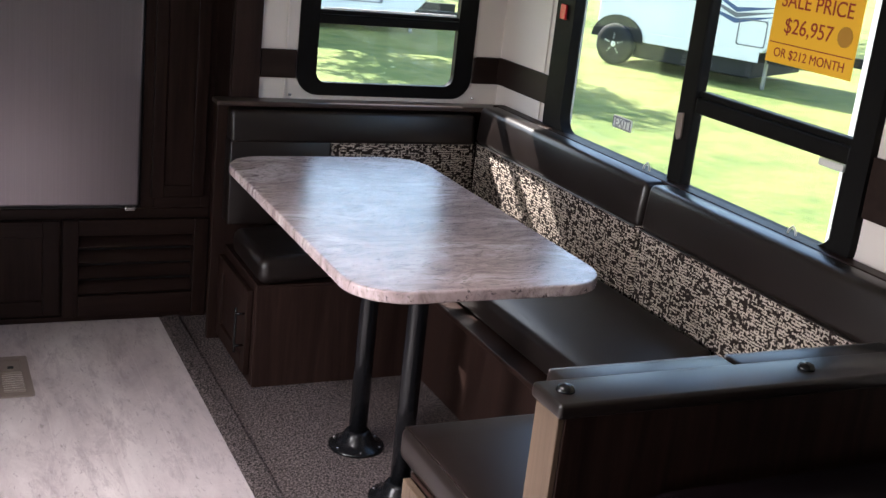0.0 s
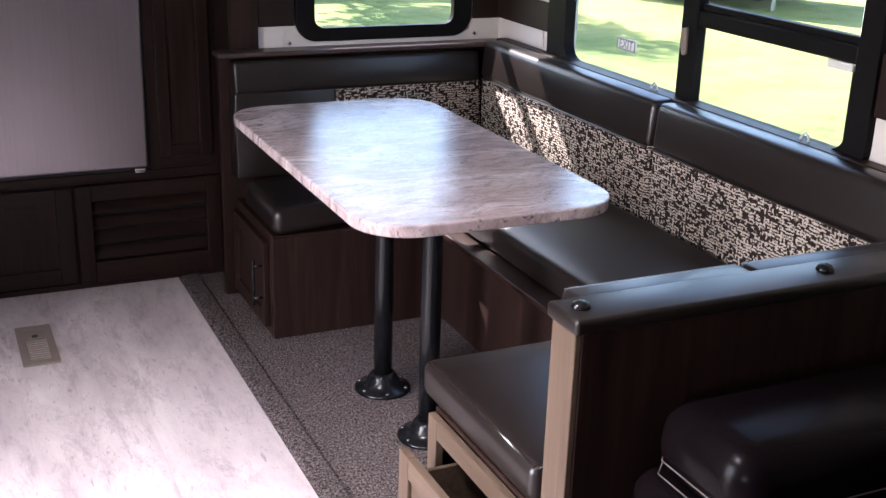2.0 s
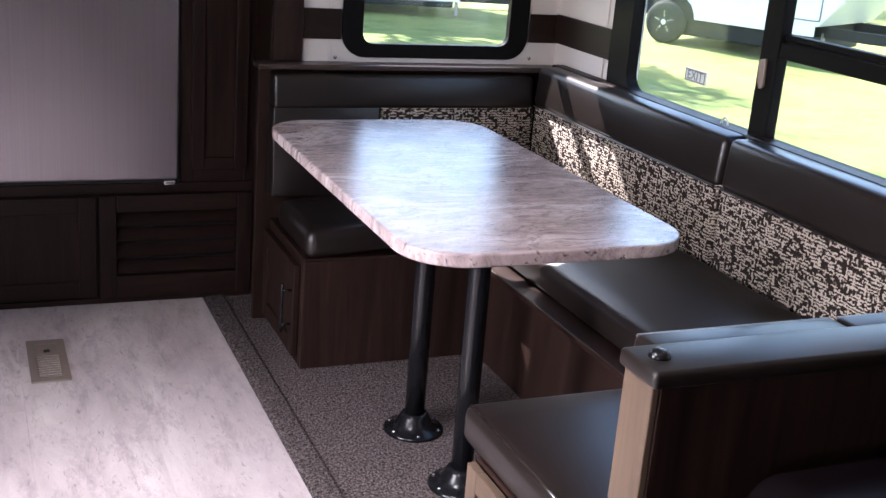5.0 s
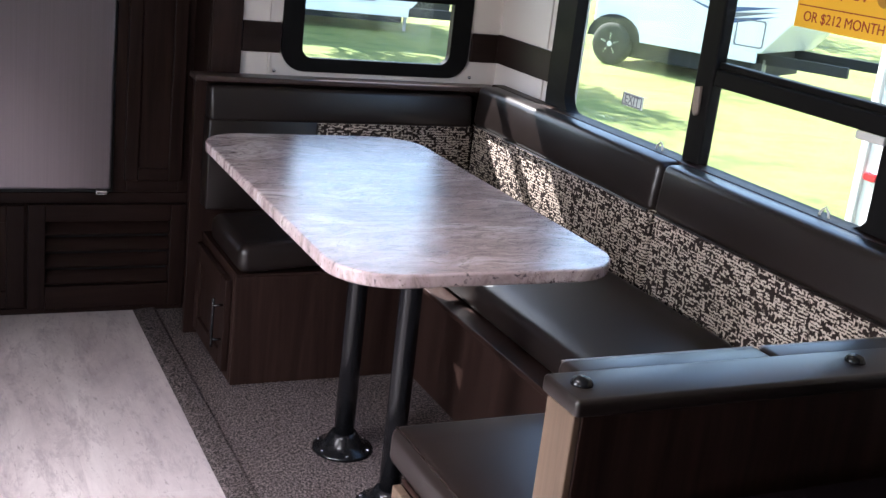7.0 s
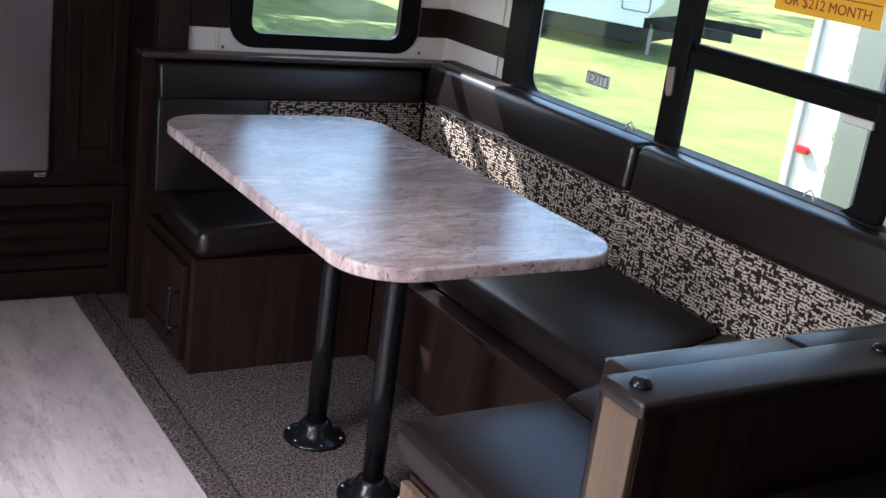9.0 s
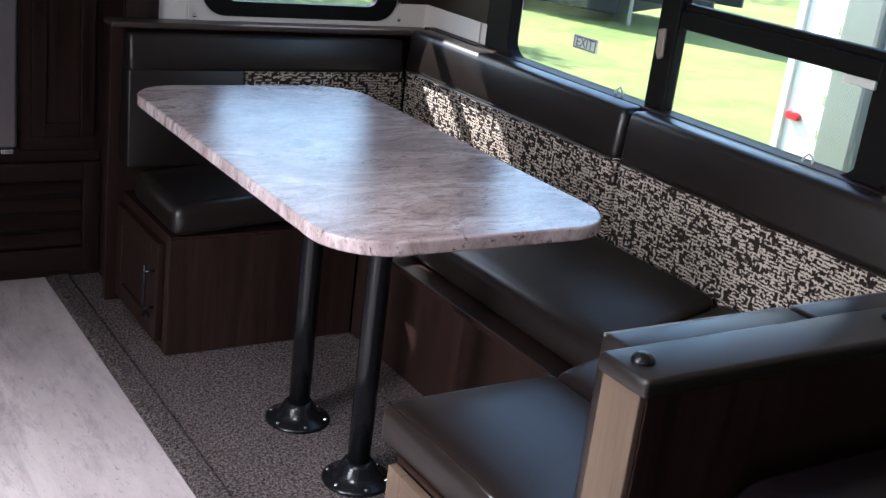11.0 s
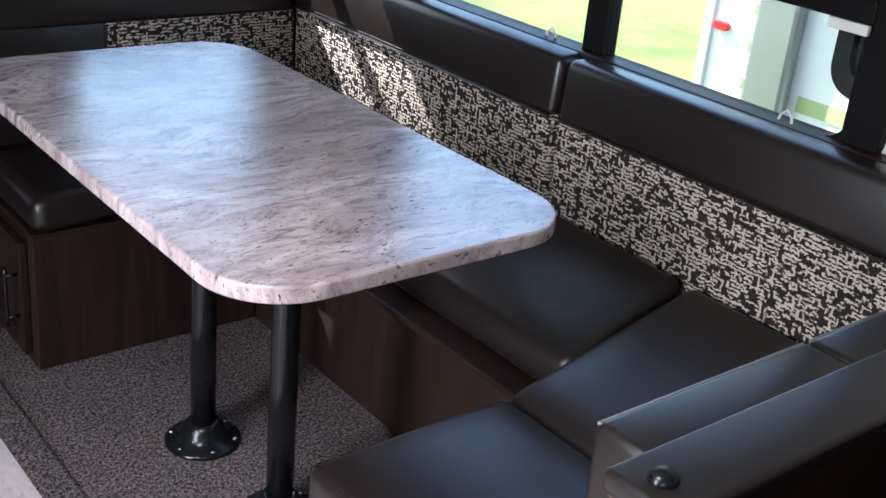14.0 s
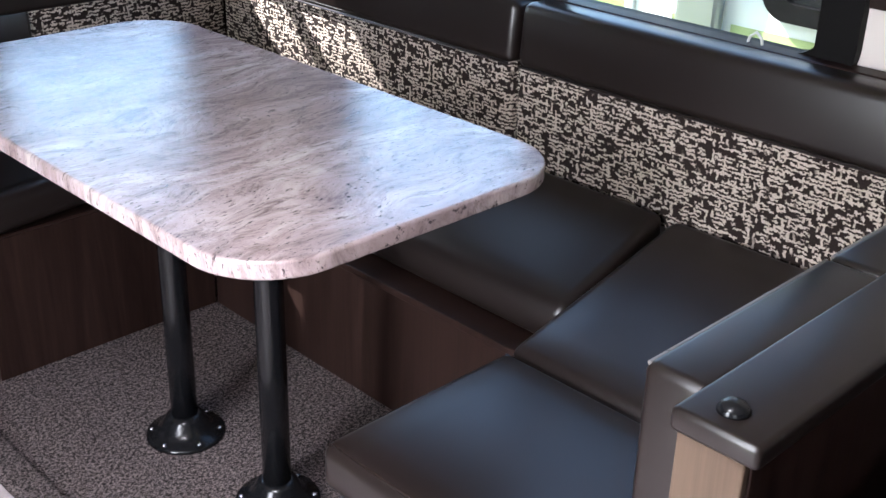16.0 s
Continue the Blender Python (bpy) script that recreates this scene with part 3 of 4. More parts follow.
part("leather_band", prism([(-0.108, 0.716), (-0.03, 0.716), (-0.03, 0.822), (-0.092, 0.822)], 'x', -1.0, -0.118, 0.013, 3), LEATHER, t, "dark brown vinyl top band", True)
for x in (-0.657,):
    part("piping", tube([(x, -0.115, 0.45), (x, -0.102, 0.715)], 0.003, 6), LEATHER, t)

# ledge and board behind the far cushion
t = thing("bench_back_board", (-0.52, -0.02, 0), "dark walnut board and ledge behind the back cushion", "panel")
part("board", box((-1.03, -0.028, 0.0), (-0.02, -0.003, 0.831), 0.002), WALNUT, t)
part("ledge", box((-1.045, -0.080, 0.832), (-0.012, -0.003, 0.848), 0.004), LEDGE, t, "brown narrow ledge strip")
part("side_ledge", box((-0.05, -2.18, 0.840), (-0.003, -0.081, 0.862), 0.005), WALNUT, t)

# slide fascia post beside the small window
t = thing("fascia_post", (-0.94, 0.06, 0.86), "dark walnut upright fascia board beside the wall", "panel")
part("front_board", box((-0.985, -0.020, 0.8485), (-0.893, -0.001, H), 0.003), WALNUT, t)
part("side_board", box((-0.985, 0.013, 0.0), (-0.965, 0.235, H), 0.002), WALNUT, t)


def bench_base_far():
    t = thing("dinette_bench", (-0.7, -0.24, 0), "dark walnut bench base with a side cupboard door", "cabinet", "dinette benches")
    part("front_panel", box((-0.984, -0.452, 0.0), (-0.417, -0.434, 0.338), 0.002), WALNUT, t)
    part("side_panel", box((-0.984, -0.432, 0.0), (-0.966, -0.03, 0.338), 0.002), WALNUT, t)
    part("top_board", box((-0.984, -0.452, 0.339), (-0.431, -0.03, 0.345), 0.001), WALNUT_X, t)
    d = shaker_x("door", t, -0.985, -1.004, -0.415, -0.045, 0.03, 0.315, 0.05, WALNUT, WALNUT, "walnut frame-and-panel cupboard door")
    handle(d, (-1.004, -0.395, 0.125), (-1.004, -0.395, 0.232), (-1, 0, 0))
    return t


def shaker_x(name, parent, x_in, x_out, y0, y1, z0, z1, w, mat, mat_level, label):
    """A frame-and-panel door that faces along x: the panel, with stiles and rails on it."""
    a, b = min(x_in, x_out), max(x_in, x_out)
    mid = (a + b) / 2
    lo, hi = (mid, b) if x_out < x_in else (a, mid)
    d = part(name, box((lo, y0 + w - 0.003, z0 + w - 0.003), (hi, y1 - w + 0.003, z1 - w + 0.003)), mat, parent, label)
    for s0, s1 in ((y0, y0 + w), (y1 - w, y1)):
        part("stile", box((a, s0, z0), (b, s1, z1), 0.002), mat, d)
    for s0, s1 in ((z0, z0 + w), (z1 - w, z1)):
        part("rail", box((a, y0 + w, s0), (b, y1 - w, s1), 0.002), mat_level, d)
    return d


def shaker_y(name, parent, y_front, y_back, x0, x1, z0, z1, w, label):
    """A frame-and-panel door that faces towards smaller y."""
    mid = (y_front + y_back) / 2
    d = part(name, box((x0 + w - 0.003, mid, z0 + w - 0.003), (x1 - w + 0.003, y_back, z1 - w + 0.003)), WALNUT, parent, label)
    for s0, s1 in ((x0, x0 + w), (x1 - w, x1)):
        part("stile", box((s0, y_front, z0), (s1, y_back, z1), 0.003), WALNUT, d)
    for s0, s1 in ((z0, z0 + w), (z1 - w, z1)):
        part("rail", box((x0 + w, y_front, s0), (x1 - w, y_back, s1), 0.003), WALNUT_X, d)
    return d


def handle(parent, a, b, out):
    """A black bar pull on two short stems."""
    a, b, out = Vector(a), Vector(b), Vector(out)
    off = out * 0.028
    way = (b - a).normalized()
    bm = tube([a + off - way * 0.022, a + off, b + off, b + off + way * 0.022], 0.0045)
    for p in (a, b):
        other = tube([p - out * 0.001, p + off], 0.004)
        me = bpy.data.meshes.new("stem")
        other.to_mesh(me)
        other.free()
        bm.from_mesh(me)
        bpy.data.meshes.remove(me)
    part("handle", bm, BLACK, parent, "black metal bar handle", True)


bench_base_far()

t = thing("dinette_bench", (-0.2, -1.0, 0), "dark walnut long bench base under the window", "cabinet", "dinette benches")
part("front_panel", box((-0.414, -1.655, 0.0), (-0.396, -0.455, 0.325), 0.002), WALNUT, t)
part("top_board", box((-0.468, -1.655, 0.326), (-0.02, -0.455, 0.342), 0.003), WALNUT, t, "dark wood seat board")


def near_bench():
    t = thing("dinette_bench", (-0.5, -1.9, 0), "walnut bench base with an open drawer at its aisle end", "cabinet", "dinette benches")
    part("front_panel", box((-0.97, -1.675, 0.0), (-0.415, -1.657, 0.330), 0.002), WALNUT, t)
    frame_w = 0.045
    x0, x1, y0, y1, z1 = -0.988, -0.970, -2.18, -1.657, 0.330
    for s0, s1 in ((y0, y0 + frame_w), (y1 - frame_w, y1)):
        part("stile", box((x0, s0, 0.0), (x1, s1, z1), 0.002), LIT_EDGE, t, "lit brown wood face frame upright")
    for s0, s1 in ((0.0, 0.05), (z1 - frame_w, z1)):
        part("rail", box((x0, y0 + frame_w, s0), (x1, y1 - frame_w, s1), 0.002), LIT_EDGE_Y, t, "lit brown wood face frame rail")
    part("top_board", box((-0.97, -2.18, 0.331), (-0.02, -1.657, 0.342), 0.003), WALNUT_X, t)
    d = part("drawer", boxes(((-1.054, -2.10, 0.08), (-0.60, -2.088, 0.245), 0.002), ((-1.054, -1.752, 0.08), (-0.60, -1.740, 0.245), 0.002), ((-1.054, -2.088, 0.08), (-0.60, -1.752, 0.09)), ((-0.612, -2.088, 0.09), (-0.60, -1.752, 0.245))), LIT_EDGE_Y, t, "wood drawer pulled part way out")
    shaker_x("drawer_front", t, -1.055, -1.074, -2.135, -1.700, 0.055, 0.283, 0.05, LIT_EDGE, LIT_EDGE_Y, "lit brown wood drawer front")
    part("slide_rail", box((-1.05, -1.7385, 0.15), (-0.62, -1.7275, 0.172), 0.002), CHROME, d, "metal drawer slide")
    return t


near_bench()


def seat(lo, hi, label, rise=0.0, x_from=0.0, bevel=0.022, welt=None):
    t = thing("seat_cushion", ((lo[0] + hi[0]) / 2, (lo[1] + hi[1]) / 2, lo[2]), label, "cushion", "dinette seat cushions")
    bm = box(lo, hi, bevel, 4)
    # a soft crown on the top
    cx, cy, hx, hy = (lo[0] + hi[0]) / 2, (lo[1] + hi[1]) / 2, (hi[0] - lo[0]) / 2, (hi[1] - lo[1]) / 2
    top = [f for f in bm.faces if f.normal.z > 0.9 and f.calc_area() > 0.5 * hx * hy]
    bmesh.ops.subdivide_edges(bm, edges=list({e for f in top for e in f.edges}), cuts=7, use_grid_fill=True)
    for v in bm.verts:
        if v.co.z > hi[2] - 0.002:
            u, w = (v.co.x - cx) / hx, (v.co.y - cy) / hy
            v.co.z += 0.004 * max(0.0, 1 - u ** 4) * max(0.0, 1 - w ** 4)
    lift = lambda px: rise * min(1.0, max(0.0, (px - x_from) / (hi[0] - x_from))) if rise else 0.0
    for v in bm.verts:
        v.co.z += lift(v.co.x)
    part("pad", bm, LEATHER, t, "", True)
    # the welt is an added part that draws the bright edge highlight
    if welt:
        z, r = hi[2] - 0.006, 0.012
        corners = [(lo[0] + r, lo[1] + r), (hi[0] - r, lo[1] + r), (hi[0] - r, hi[1] - r), (lo[0] + r, hi[1] - r), (lo[0] + r, lo[1] + r)]
        part("piping", tube([(px, py, z + lift(px)) for px, py in corners], 0.0042, 8), welt, t, "glossy welt added along the top edge for its highlight", True)
    return t


seat((-0.975, -2.098, 0.343), (-0.575, -1.585, 0.425), "dark brown vinyl seat cushion at the aisle end", welt=GLINT_WELT)
seat((-0.572, -2.098, 0.343), (-0.116, -1.585, 0.425), "dark brown vinyl seat cushion in the corner", 0.108, -0.572)
seat((-0.412, -1.566, 0.343), (-0.116, -0.475, 0.428), "long dark brown vinyl seat cushion under the window", 0.108, -0.412)
seat((-0.985, -0.470, 0.346), (-0.116, -0.116, 0.436), "dark brown vinyl seat cushion on the far bench", 0.070, -0.500, 0.032)

# ---- partition behind the near bench ----
def near_back(x0, x1, label):
    t = thing("back_cushion", ((x0 + x1) / 2, -2.14, 0.43), label, "cushion", "dinette back cushions")
    part("pad", box((x0, -2.183, 0.436), (x1, -2.100, 0.780), 0.012, 3), LEATHER, t, "", True)
    # grey line along the pad's top edge stands in for a reflection
    part("piping", tube([(x0 + 0.006, -2.104, 0.776), (x1 - 0.006, -2.104, 0.776)], 0.003, 6), GLINT_PIPING, t)


near_back(-0.945, -0.566, "dark brown vinyl back cushion against the partition end")
near_back(-0.563, -0.158, "dark brown vinyl back cushion against the partition corner")

t = thing("partition", (-0.5, -2.23, 0), "dark walnut low partition with a vinyl padded cap", "partition")
part("panel", box((-1.000, -2.268, 0.0), (-0.003, -2.190, 0.772), 0.002), WALNUT, t)
part("end_board", box((-1.012, -2.266, 0.0), (-1.0005, -2.191, 0.772), 0.002), LIT_EDGE, t, "lit brown wood end board")
part("cap", box((-1.022, -2.284, 0.773), (-0.003, -2.186, 0.800), 0.007, 3), LEATHER, t, "dark brown vinyl-wrapped cap", True)
for x in (-0.985, -0.478):
    part("button", lathe([(0.0165, 0.0), (0.0165, 0.003), (0.013, 0.009), (0.006, 0.012), (0.001, 0.0125)], 20, (x, -2.232, 0.7995)), BLACK, t, "black domed bolt cover", True)

# ---- table ----
def dinette_table():
    t = thing("dinette_table", (-0.79, -1.01, 0), "stone-look laminate table on two black pedestal posts", "table")
    outline = rounded_rect(-1.122, -1.644, -0.496, -0.452, 0.128, 12)
    part("tabletop", prism(outline, 'z', 0.729, 0.757, 0.005, 3), TABLE_TOP, t, "pinkish grey glossy laminate top", False)
    for x, y in ((-0.790, -0.895), (-0.783, -1.205)):
        leg = part("post", lathe([(0.027, 0.03), (0.0268, 0.30), (0.0262, 0.68), (0.026, 0.71)], 32, (x, y, 0)), BLACK, t, "black enamelled tube post", True)
        fl = part("floor_flange", lathe([(0.082, 0.001), (0.082, 0.006), (0.078, 0.010), (0.062, 0.014), (0.050, 0.026), (0.040, 0.044), (0.034, 0.052), (0.028, 0.053)], 36, (x, y, 0)), BLACK, t, "black bell-shaped floor flange", True)
        for k in range(6):
            a = radians(60 * k + 20)
            part("screw", lathe([(0.0055, 0.0), (0.0052, 0.0025), (0.002, 0.0038)], 10, (x + 0.070 * math.cos(a), y + 0.070 * math.sin(a), 0.0115)), CHROME, fl, "bright screw head", True)
        part("top_flange", lathe([(0.030, 0.666), (0.036, 0.682), (0.075, 0.716), (0.080, 0.729)], 28, (x, y, 0)), BLACK, t, "", True)


dinette_table()

# ---- refrigerator wall ----
YF = 0.20
t = thing("refrigerator", (-1.6, YF, 0.41), "brushed steel refrigerator set into dark cabinets", "refrigerator")
part("door", box((-1.98, YF - 0.028, 0.425), (-1.238, YF + 0.02, 1.90), 0.008, 3), STEEL, t, "brushed steel door panel")
part("gasket", box((-1.985, YF - 0.010, 0.412), (-1.230, YF + 0.025, 1.91), 0.003), RUBBER, t, "black door gasket")
part("hinge", box((-1.285, YF - 0.034, 0.409), (-1.248, YF - 0.012, 0.4235), 0.003), CHROME, t, "bright lower hinge plate")

t = thing("tall_cabinet", (-1.1, YF, 0), "dark walnut tall narrow cabinet beside the refrigerator", "cabinet")
for lo, hi in (((-1.228, YF, 0.409), (-1.185, YF + 0.02, H)), ((-1.02, YF, 0.409), (-0.986, YF + 0.02, H))):
    part("stile", box(lo, hi, 0.002), WALNUT, t)
part("rail", box((-1.185, YF, 0.409), (-1.02, YF + 0.02, 0.45), 0.002), WALNUT_X, t)
shaker_y("door", t, YF - 0.020, YF - 0.001, -1.195, -1.012, 0.452, 1.85, 0.042, "walnut frame-and-panel door")

t = thing("vent_cabinet", (-1.2, YF, 0), "dark walnut louvred vent panel under the refrigerator", "cabinet")
part("backing", box((-1.60, YF + 0.030, 0.0), (-0.986, YF + 0.038, 0.388)), RUBBER, t)
for x0, x1 in ((-1.486, -1.434), (-1.04, -0.988)):
    part("stile", box((x0, YF - 0.018, 0.02), (x1, YF + 0.028, 0.372), 0.003), WALNUT, t)
for z0, z1 in ((0.02, 0.097), (0.316, 0.372)):
    part("rail", box((-1.434, YF - 0.018, z0), (-1.04, YF + 0.028, z1), 0.003), WALNUT_X, t)
for k in range(4):
    z = 0.116 + 0.056 * k
    part("louvre", prism([(YF - 0.012, z - 0.010), (YF - 0.008, z - 0.016), (YF + 0.024, z + 0.020), (YF + 0.020, z + 0.026)], 'x', -1.433, -1.041, 0.001, 1), WALNUT_X, t)
part("rail", box((-2.2, YF, 0.373), (-0.988, YF + 0.028, 0.408), 0.002), WALNUT_X, t)
part("toe_board", box((-2.2, YF - 0.004, 0.0), (-0.988, YF + 0.028, 0.019), 0.001), WALNUT_X, t)
t = thing("lower_cabinet", (-1.8, YF, 0), "dark walnut lower cabinet with a plain frame door", "cabinet")
shaker_y("door", t, YF - 0.018, YF, -1.97, -1.496, 0.03, 0.37, 0.055, "")
part("body", box((-2.2, YF + 0.001, 0.02), (-1.478, YF + 0.036, 0.372), 0.002), WALNUT, t)
t = thing("pantry_cabinet", (-2.6, YF, 0), "dark walnut full-height cabinet", "cabinet")
part("body", box((-3.24, YF - 0.01, 0.0), (-2.202, YF + 0.036, H), 0.003), WALNUT, t)
t = thing("upper_cabinet", (-1.6, YF, 1.92), "dark walnut cabinet above the refrigerator", "cabinet")
part("body", box((-2.2, YF, 1.915), (-1.23, YF + 0.03, H), 0.003), WALNUT, t)

# screw caps on the end wall
for x, z in ((-0.782, 0.860), (-0.098, 0.868)):
    t = thing("wall_screw", (x, 0.0, z), "small bright screw cap on the wall panel", "screw")
    part("cap", lathe([(0.006, 0.0), (0.0055, 0.004), (0.002, 0.0058)], 12), CHROME, t, "", True).matrix_parent_inverse = Matrix()
    t.rotation_euler = (radians(90), 0, 0)
    t.location.y = -0.002

# ---- floor register ----
t = thing("floor_register", (-1.68, -0.24, 0), "tan metal floor heating register set in the vinyl", "vent")
part("plate", ring_frame(rounded_rect(-1.735, -0.392, -1.627, -0.092, 0.006, 2), rounded_rect(-1.712, -0.362, -1.650, -0.122, 0.003, 2), 'z', 0.0005, 0.0055), REGISTER, t)
part("well", box((-1.714, -0.364, -0.011), (-1.648, -0.120, -0.004)), RUBBER, t, "dark duct opening")
for k in range(15):
    y = -0.352 + 0.016 * k
    if 9 <= k:
        continue
    part("slat", box((-1.712, y, -0.001), (-1.650, y + 0.006, 0.004), 0.001, 1), REGISTER, t)
part("damper_plate", box((-1.712, -0.210, -0.001), (-1.650, -0.122, 0.0045), 0.001), REGISTER, t)
part("damper_lever", box((-1.690, -0.19, 0.0046), (-1.672, -0.176, 0.010), 0.002), RUBBER, t)

# ---- leather sofa behind the partition ----
def sofa():
    t = thing("sofa", (-0.5, -2.75, 0), "dark brown leather sofa with padded stitched arm", "sofa")
    def pillow(name, lo, hi, bevel, label=""):
        bm = box(lo, hi, bevel, 5)
        return part(name, bm, SOFA_LEATHER, t, label, True)
    arm = pillow("arm_pad", (-0.892, -2.56, 0.525), (-0.12, -2.315, 0.665), 0.060, "puffy stitched arm pad")
    side = pillow("arm", (-0.925, -2.565, 0.03), (-0.10, -2.310, 0.545), 0.045)
    pillow("seat", (-0.92, -3.25, 0.10), (-0.22, -2.57, 0.44), 0.06)
    pillow("backrest", (-0.26, -3.25, 0.10), (-0.05, -2.57, 0.80), 0.06)
    pillow("arm", (-0.905, -3.50, 0.03), (-0.10, -3.255, 0.545), 0.045)
    for z, x, y in ((0.548, -0.899, -2.568), (0.572, -0.895, -2.564)):
        pts = [(x + 0.035, -2.330, z), (x, -2.365, z), (x, -2.515, z), (x + 0.045, y + 0.003, z - 0.004), (-0.13, y, z - 0.004)]
        part("stitching", tube(pts, 0.0011, 5), STITCH, arm, "pale thread stitching")
    part("stitching", tube([(-0.929, -2.36, 0.40), (-0.929, -2.50, 0.42), (-0.910, -2.566, 0.44), (-0.15, -2.569, 0.44)], 0.0016, 5), STITCH, side, "pale thread stitching")


sofa()

# ---- outside ----
GZ = -0.92
structure("ground", box((-150, -150, GZ - 0.2), (150, 150, GZ)), GRASS, "sunlit mown grass lot", "ground")


def wheel(parent, x, y, r, along, name="wheel"):
    """Tyre and rim whose axle lies across the way the trailer points."""
    side = Vector((along.y, -along.x, 0))
    m = Matrix.Translation((x, y, GZ + r)) @ side.to_track_quat('Z', 'X').to_matrix().to_4x4()
    bm = lathe([(r * 0.62, -0.10), (r * 0.92, -0.10), (r, -0.07), (r, 0.07), (r * 0.92, 0.10), (r * 0.62, 0.10)], 28)
    bm.transform(m)
    tyre = part(name, bm, TYRE, parent, "black trailer tyre", True)
    bm = lathe([(r * 0.60, -0.06), (r * 0.60, 0.085), (r * 0.52, 0.06), (r * 0.30, 0.075), (r * 0.14, 0.10), (0.01, 0.105)], 20)
    bm.transform(m)
    part("rim", bm, BODY_WHITE, tyre, "white painted rim", True)
    for k in range(5):
        bm = box((r * 0.2, -r * 0.07, 0.07), (r * 0.56, r * 0.07, 0.100), 0.01)
        bm.transform(m @ Matrix.Rotation(2 * math.pi * k / 5, 4, 'Z'))
        part("spoke", bm, BODY_WHITE, tyre)


def trailer(place, angle, length, label, z0=0.55, z1=2.95, axles=()):
    """A travel trailer: its near side lies on the line through place at angle; built along local x."""
    t = thing("travel_trailer", (place[0], place[1], GZ), label, "trailer", "parked trailers")
    m = Matrix.Translation((place[0], place[1], GZ)) @ Matrix.Rotation(radians(angle), 4, 'Z')
    along = Vector((math.cos(radians(angle)), math.sin(radians(angle)), 0))
    def put(name, bm, mat, label="", parent=None, smooth=False):
        bm.transform(m)
        return part(name, bm, mat, parent or t, label, smooth)
    profile = [(0.0, z0), (length - 0.45, z0), (length, z0 + 0.55), (length, z1 - 0.35), (length - 0.35, z1), (0.12, z1), (0.0, z1 - 0.12)]
    body = put("body", prism(profile, 'y', 0.0, 2.4, 0.03, 2), BODY_WHITE, "white fibreglass body")
    put("skirt", box((0.1, -0.012, z0 - 0.16), (length - 0.5, 0.02, z0 + 0.02), 0.005), BODY_WHITE, "white lower skirt")
    put("chassis", boxes(((0.2, 0.3, z0 - 0.18), (length + 0.9, 0.4, z0 - 0.01)), ((0.2, 2.0, z0 - 0.18), (length + 0.9, 2.1, z0 - 0.01))), RUBBER)
    # one dark box puts in the shade below the floor along with tanks and axles
    put("underbody", box((0.15, 0.06, 0.17), (length - 0.6, 2.3, z0 - 0.02), 0.03), RUBBER, "dark box for the shade, tanks and axles under the floor")
    for k in range(3):
        dz = 0.18 * k
        put("decal", prism([(length * 0.45, z0 + 0.75 + dz), (length * 0.72, z0 + 0.42 + dz * 0.5), (length * 0.93, z0 + 0.62 + dz * 0.4), (length * 0.72, z0 + 0.50 + dz * 0.5)], 'y', -0.006, -0.001), (BODY_BLUE, BODY_GREY, BODY_BLUE)[k], "sweeping decal stripe")
    hatch = put("hatch", ring_frame(rounded_rect(length * 0.74, z0 + 0.08, length * 0.88, z0 + 0.52, 0.04, 4), rounded_rect(length * 0.745, z0 + 0.10, length * 0.875, z0 + 0.50, 0.04, 4), 'y', -0.012, 0.002), BODY_GREY, "storage hatch seal")
    for x0, x1 in ((0.18, 0.30), (0.52, 0.64)):
        w = put("window", prism(rounded_rect(length * x0, z0 + 1.05, length * x1, z0 + 1.75, 0.06, 4), 'y', -0.012, 0.004), FRAME, "dark framed window")
        put("pane", prism(rounded_rect(length * x0 + 0.04, z0 + 1.09, length * x1 - 0.04, z0 + 1.71, 0.04, 4), 'y', -0.016, -0.0125), BLACK, "", w)
    for x in axles:
        arch = [(x + 0.52 * math.cos(a * math.pi / 10), GZ * 0 + 0.45 + 0.42 * math.sin(a * math.pi / 10)) for a in range(11)]
        put("fender", prism(arch, 'y', -0.03, 0.015), RUBBER, "black wheel arch")
        p = m @ Vector((x, -0.02, 0))
        wheel(t, p.x, p.y, 0.36, along)
    for x in (0.4, length - 0.5):
        put("jack", box((x, 0.3, 0.0), (x + 0.06, 0.36, z0 - 0.1), 0.01), GREY_METAL, "stabiliser jack")
    return t


# the long white trailer seen through the large window
trailer((9.27, 14.05), -62.0, 3.6, "white travel trailer with blue decals on the grass", 0.62, 3.0, (0.45,))
# a trailer past the small window
trailer((-2.2, 17.4), -8.0, 9.4, "white travel trailer parked across the lot", 0.45, 3.0, (3.2, 4.1))


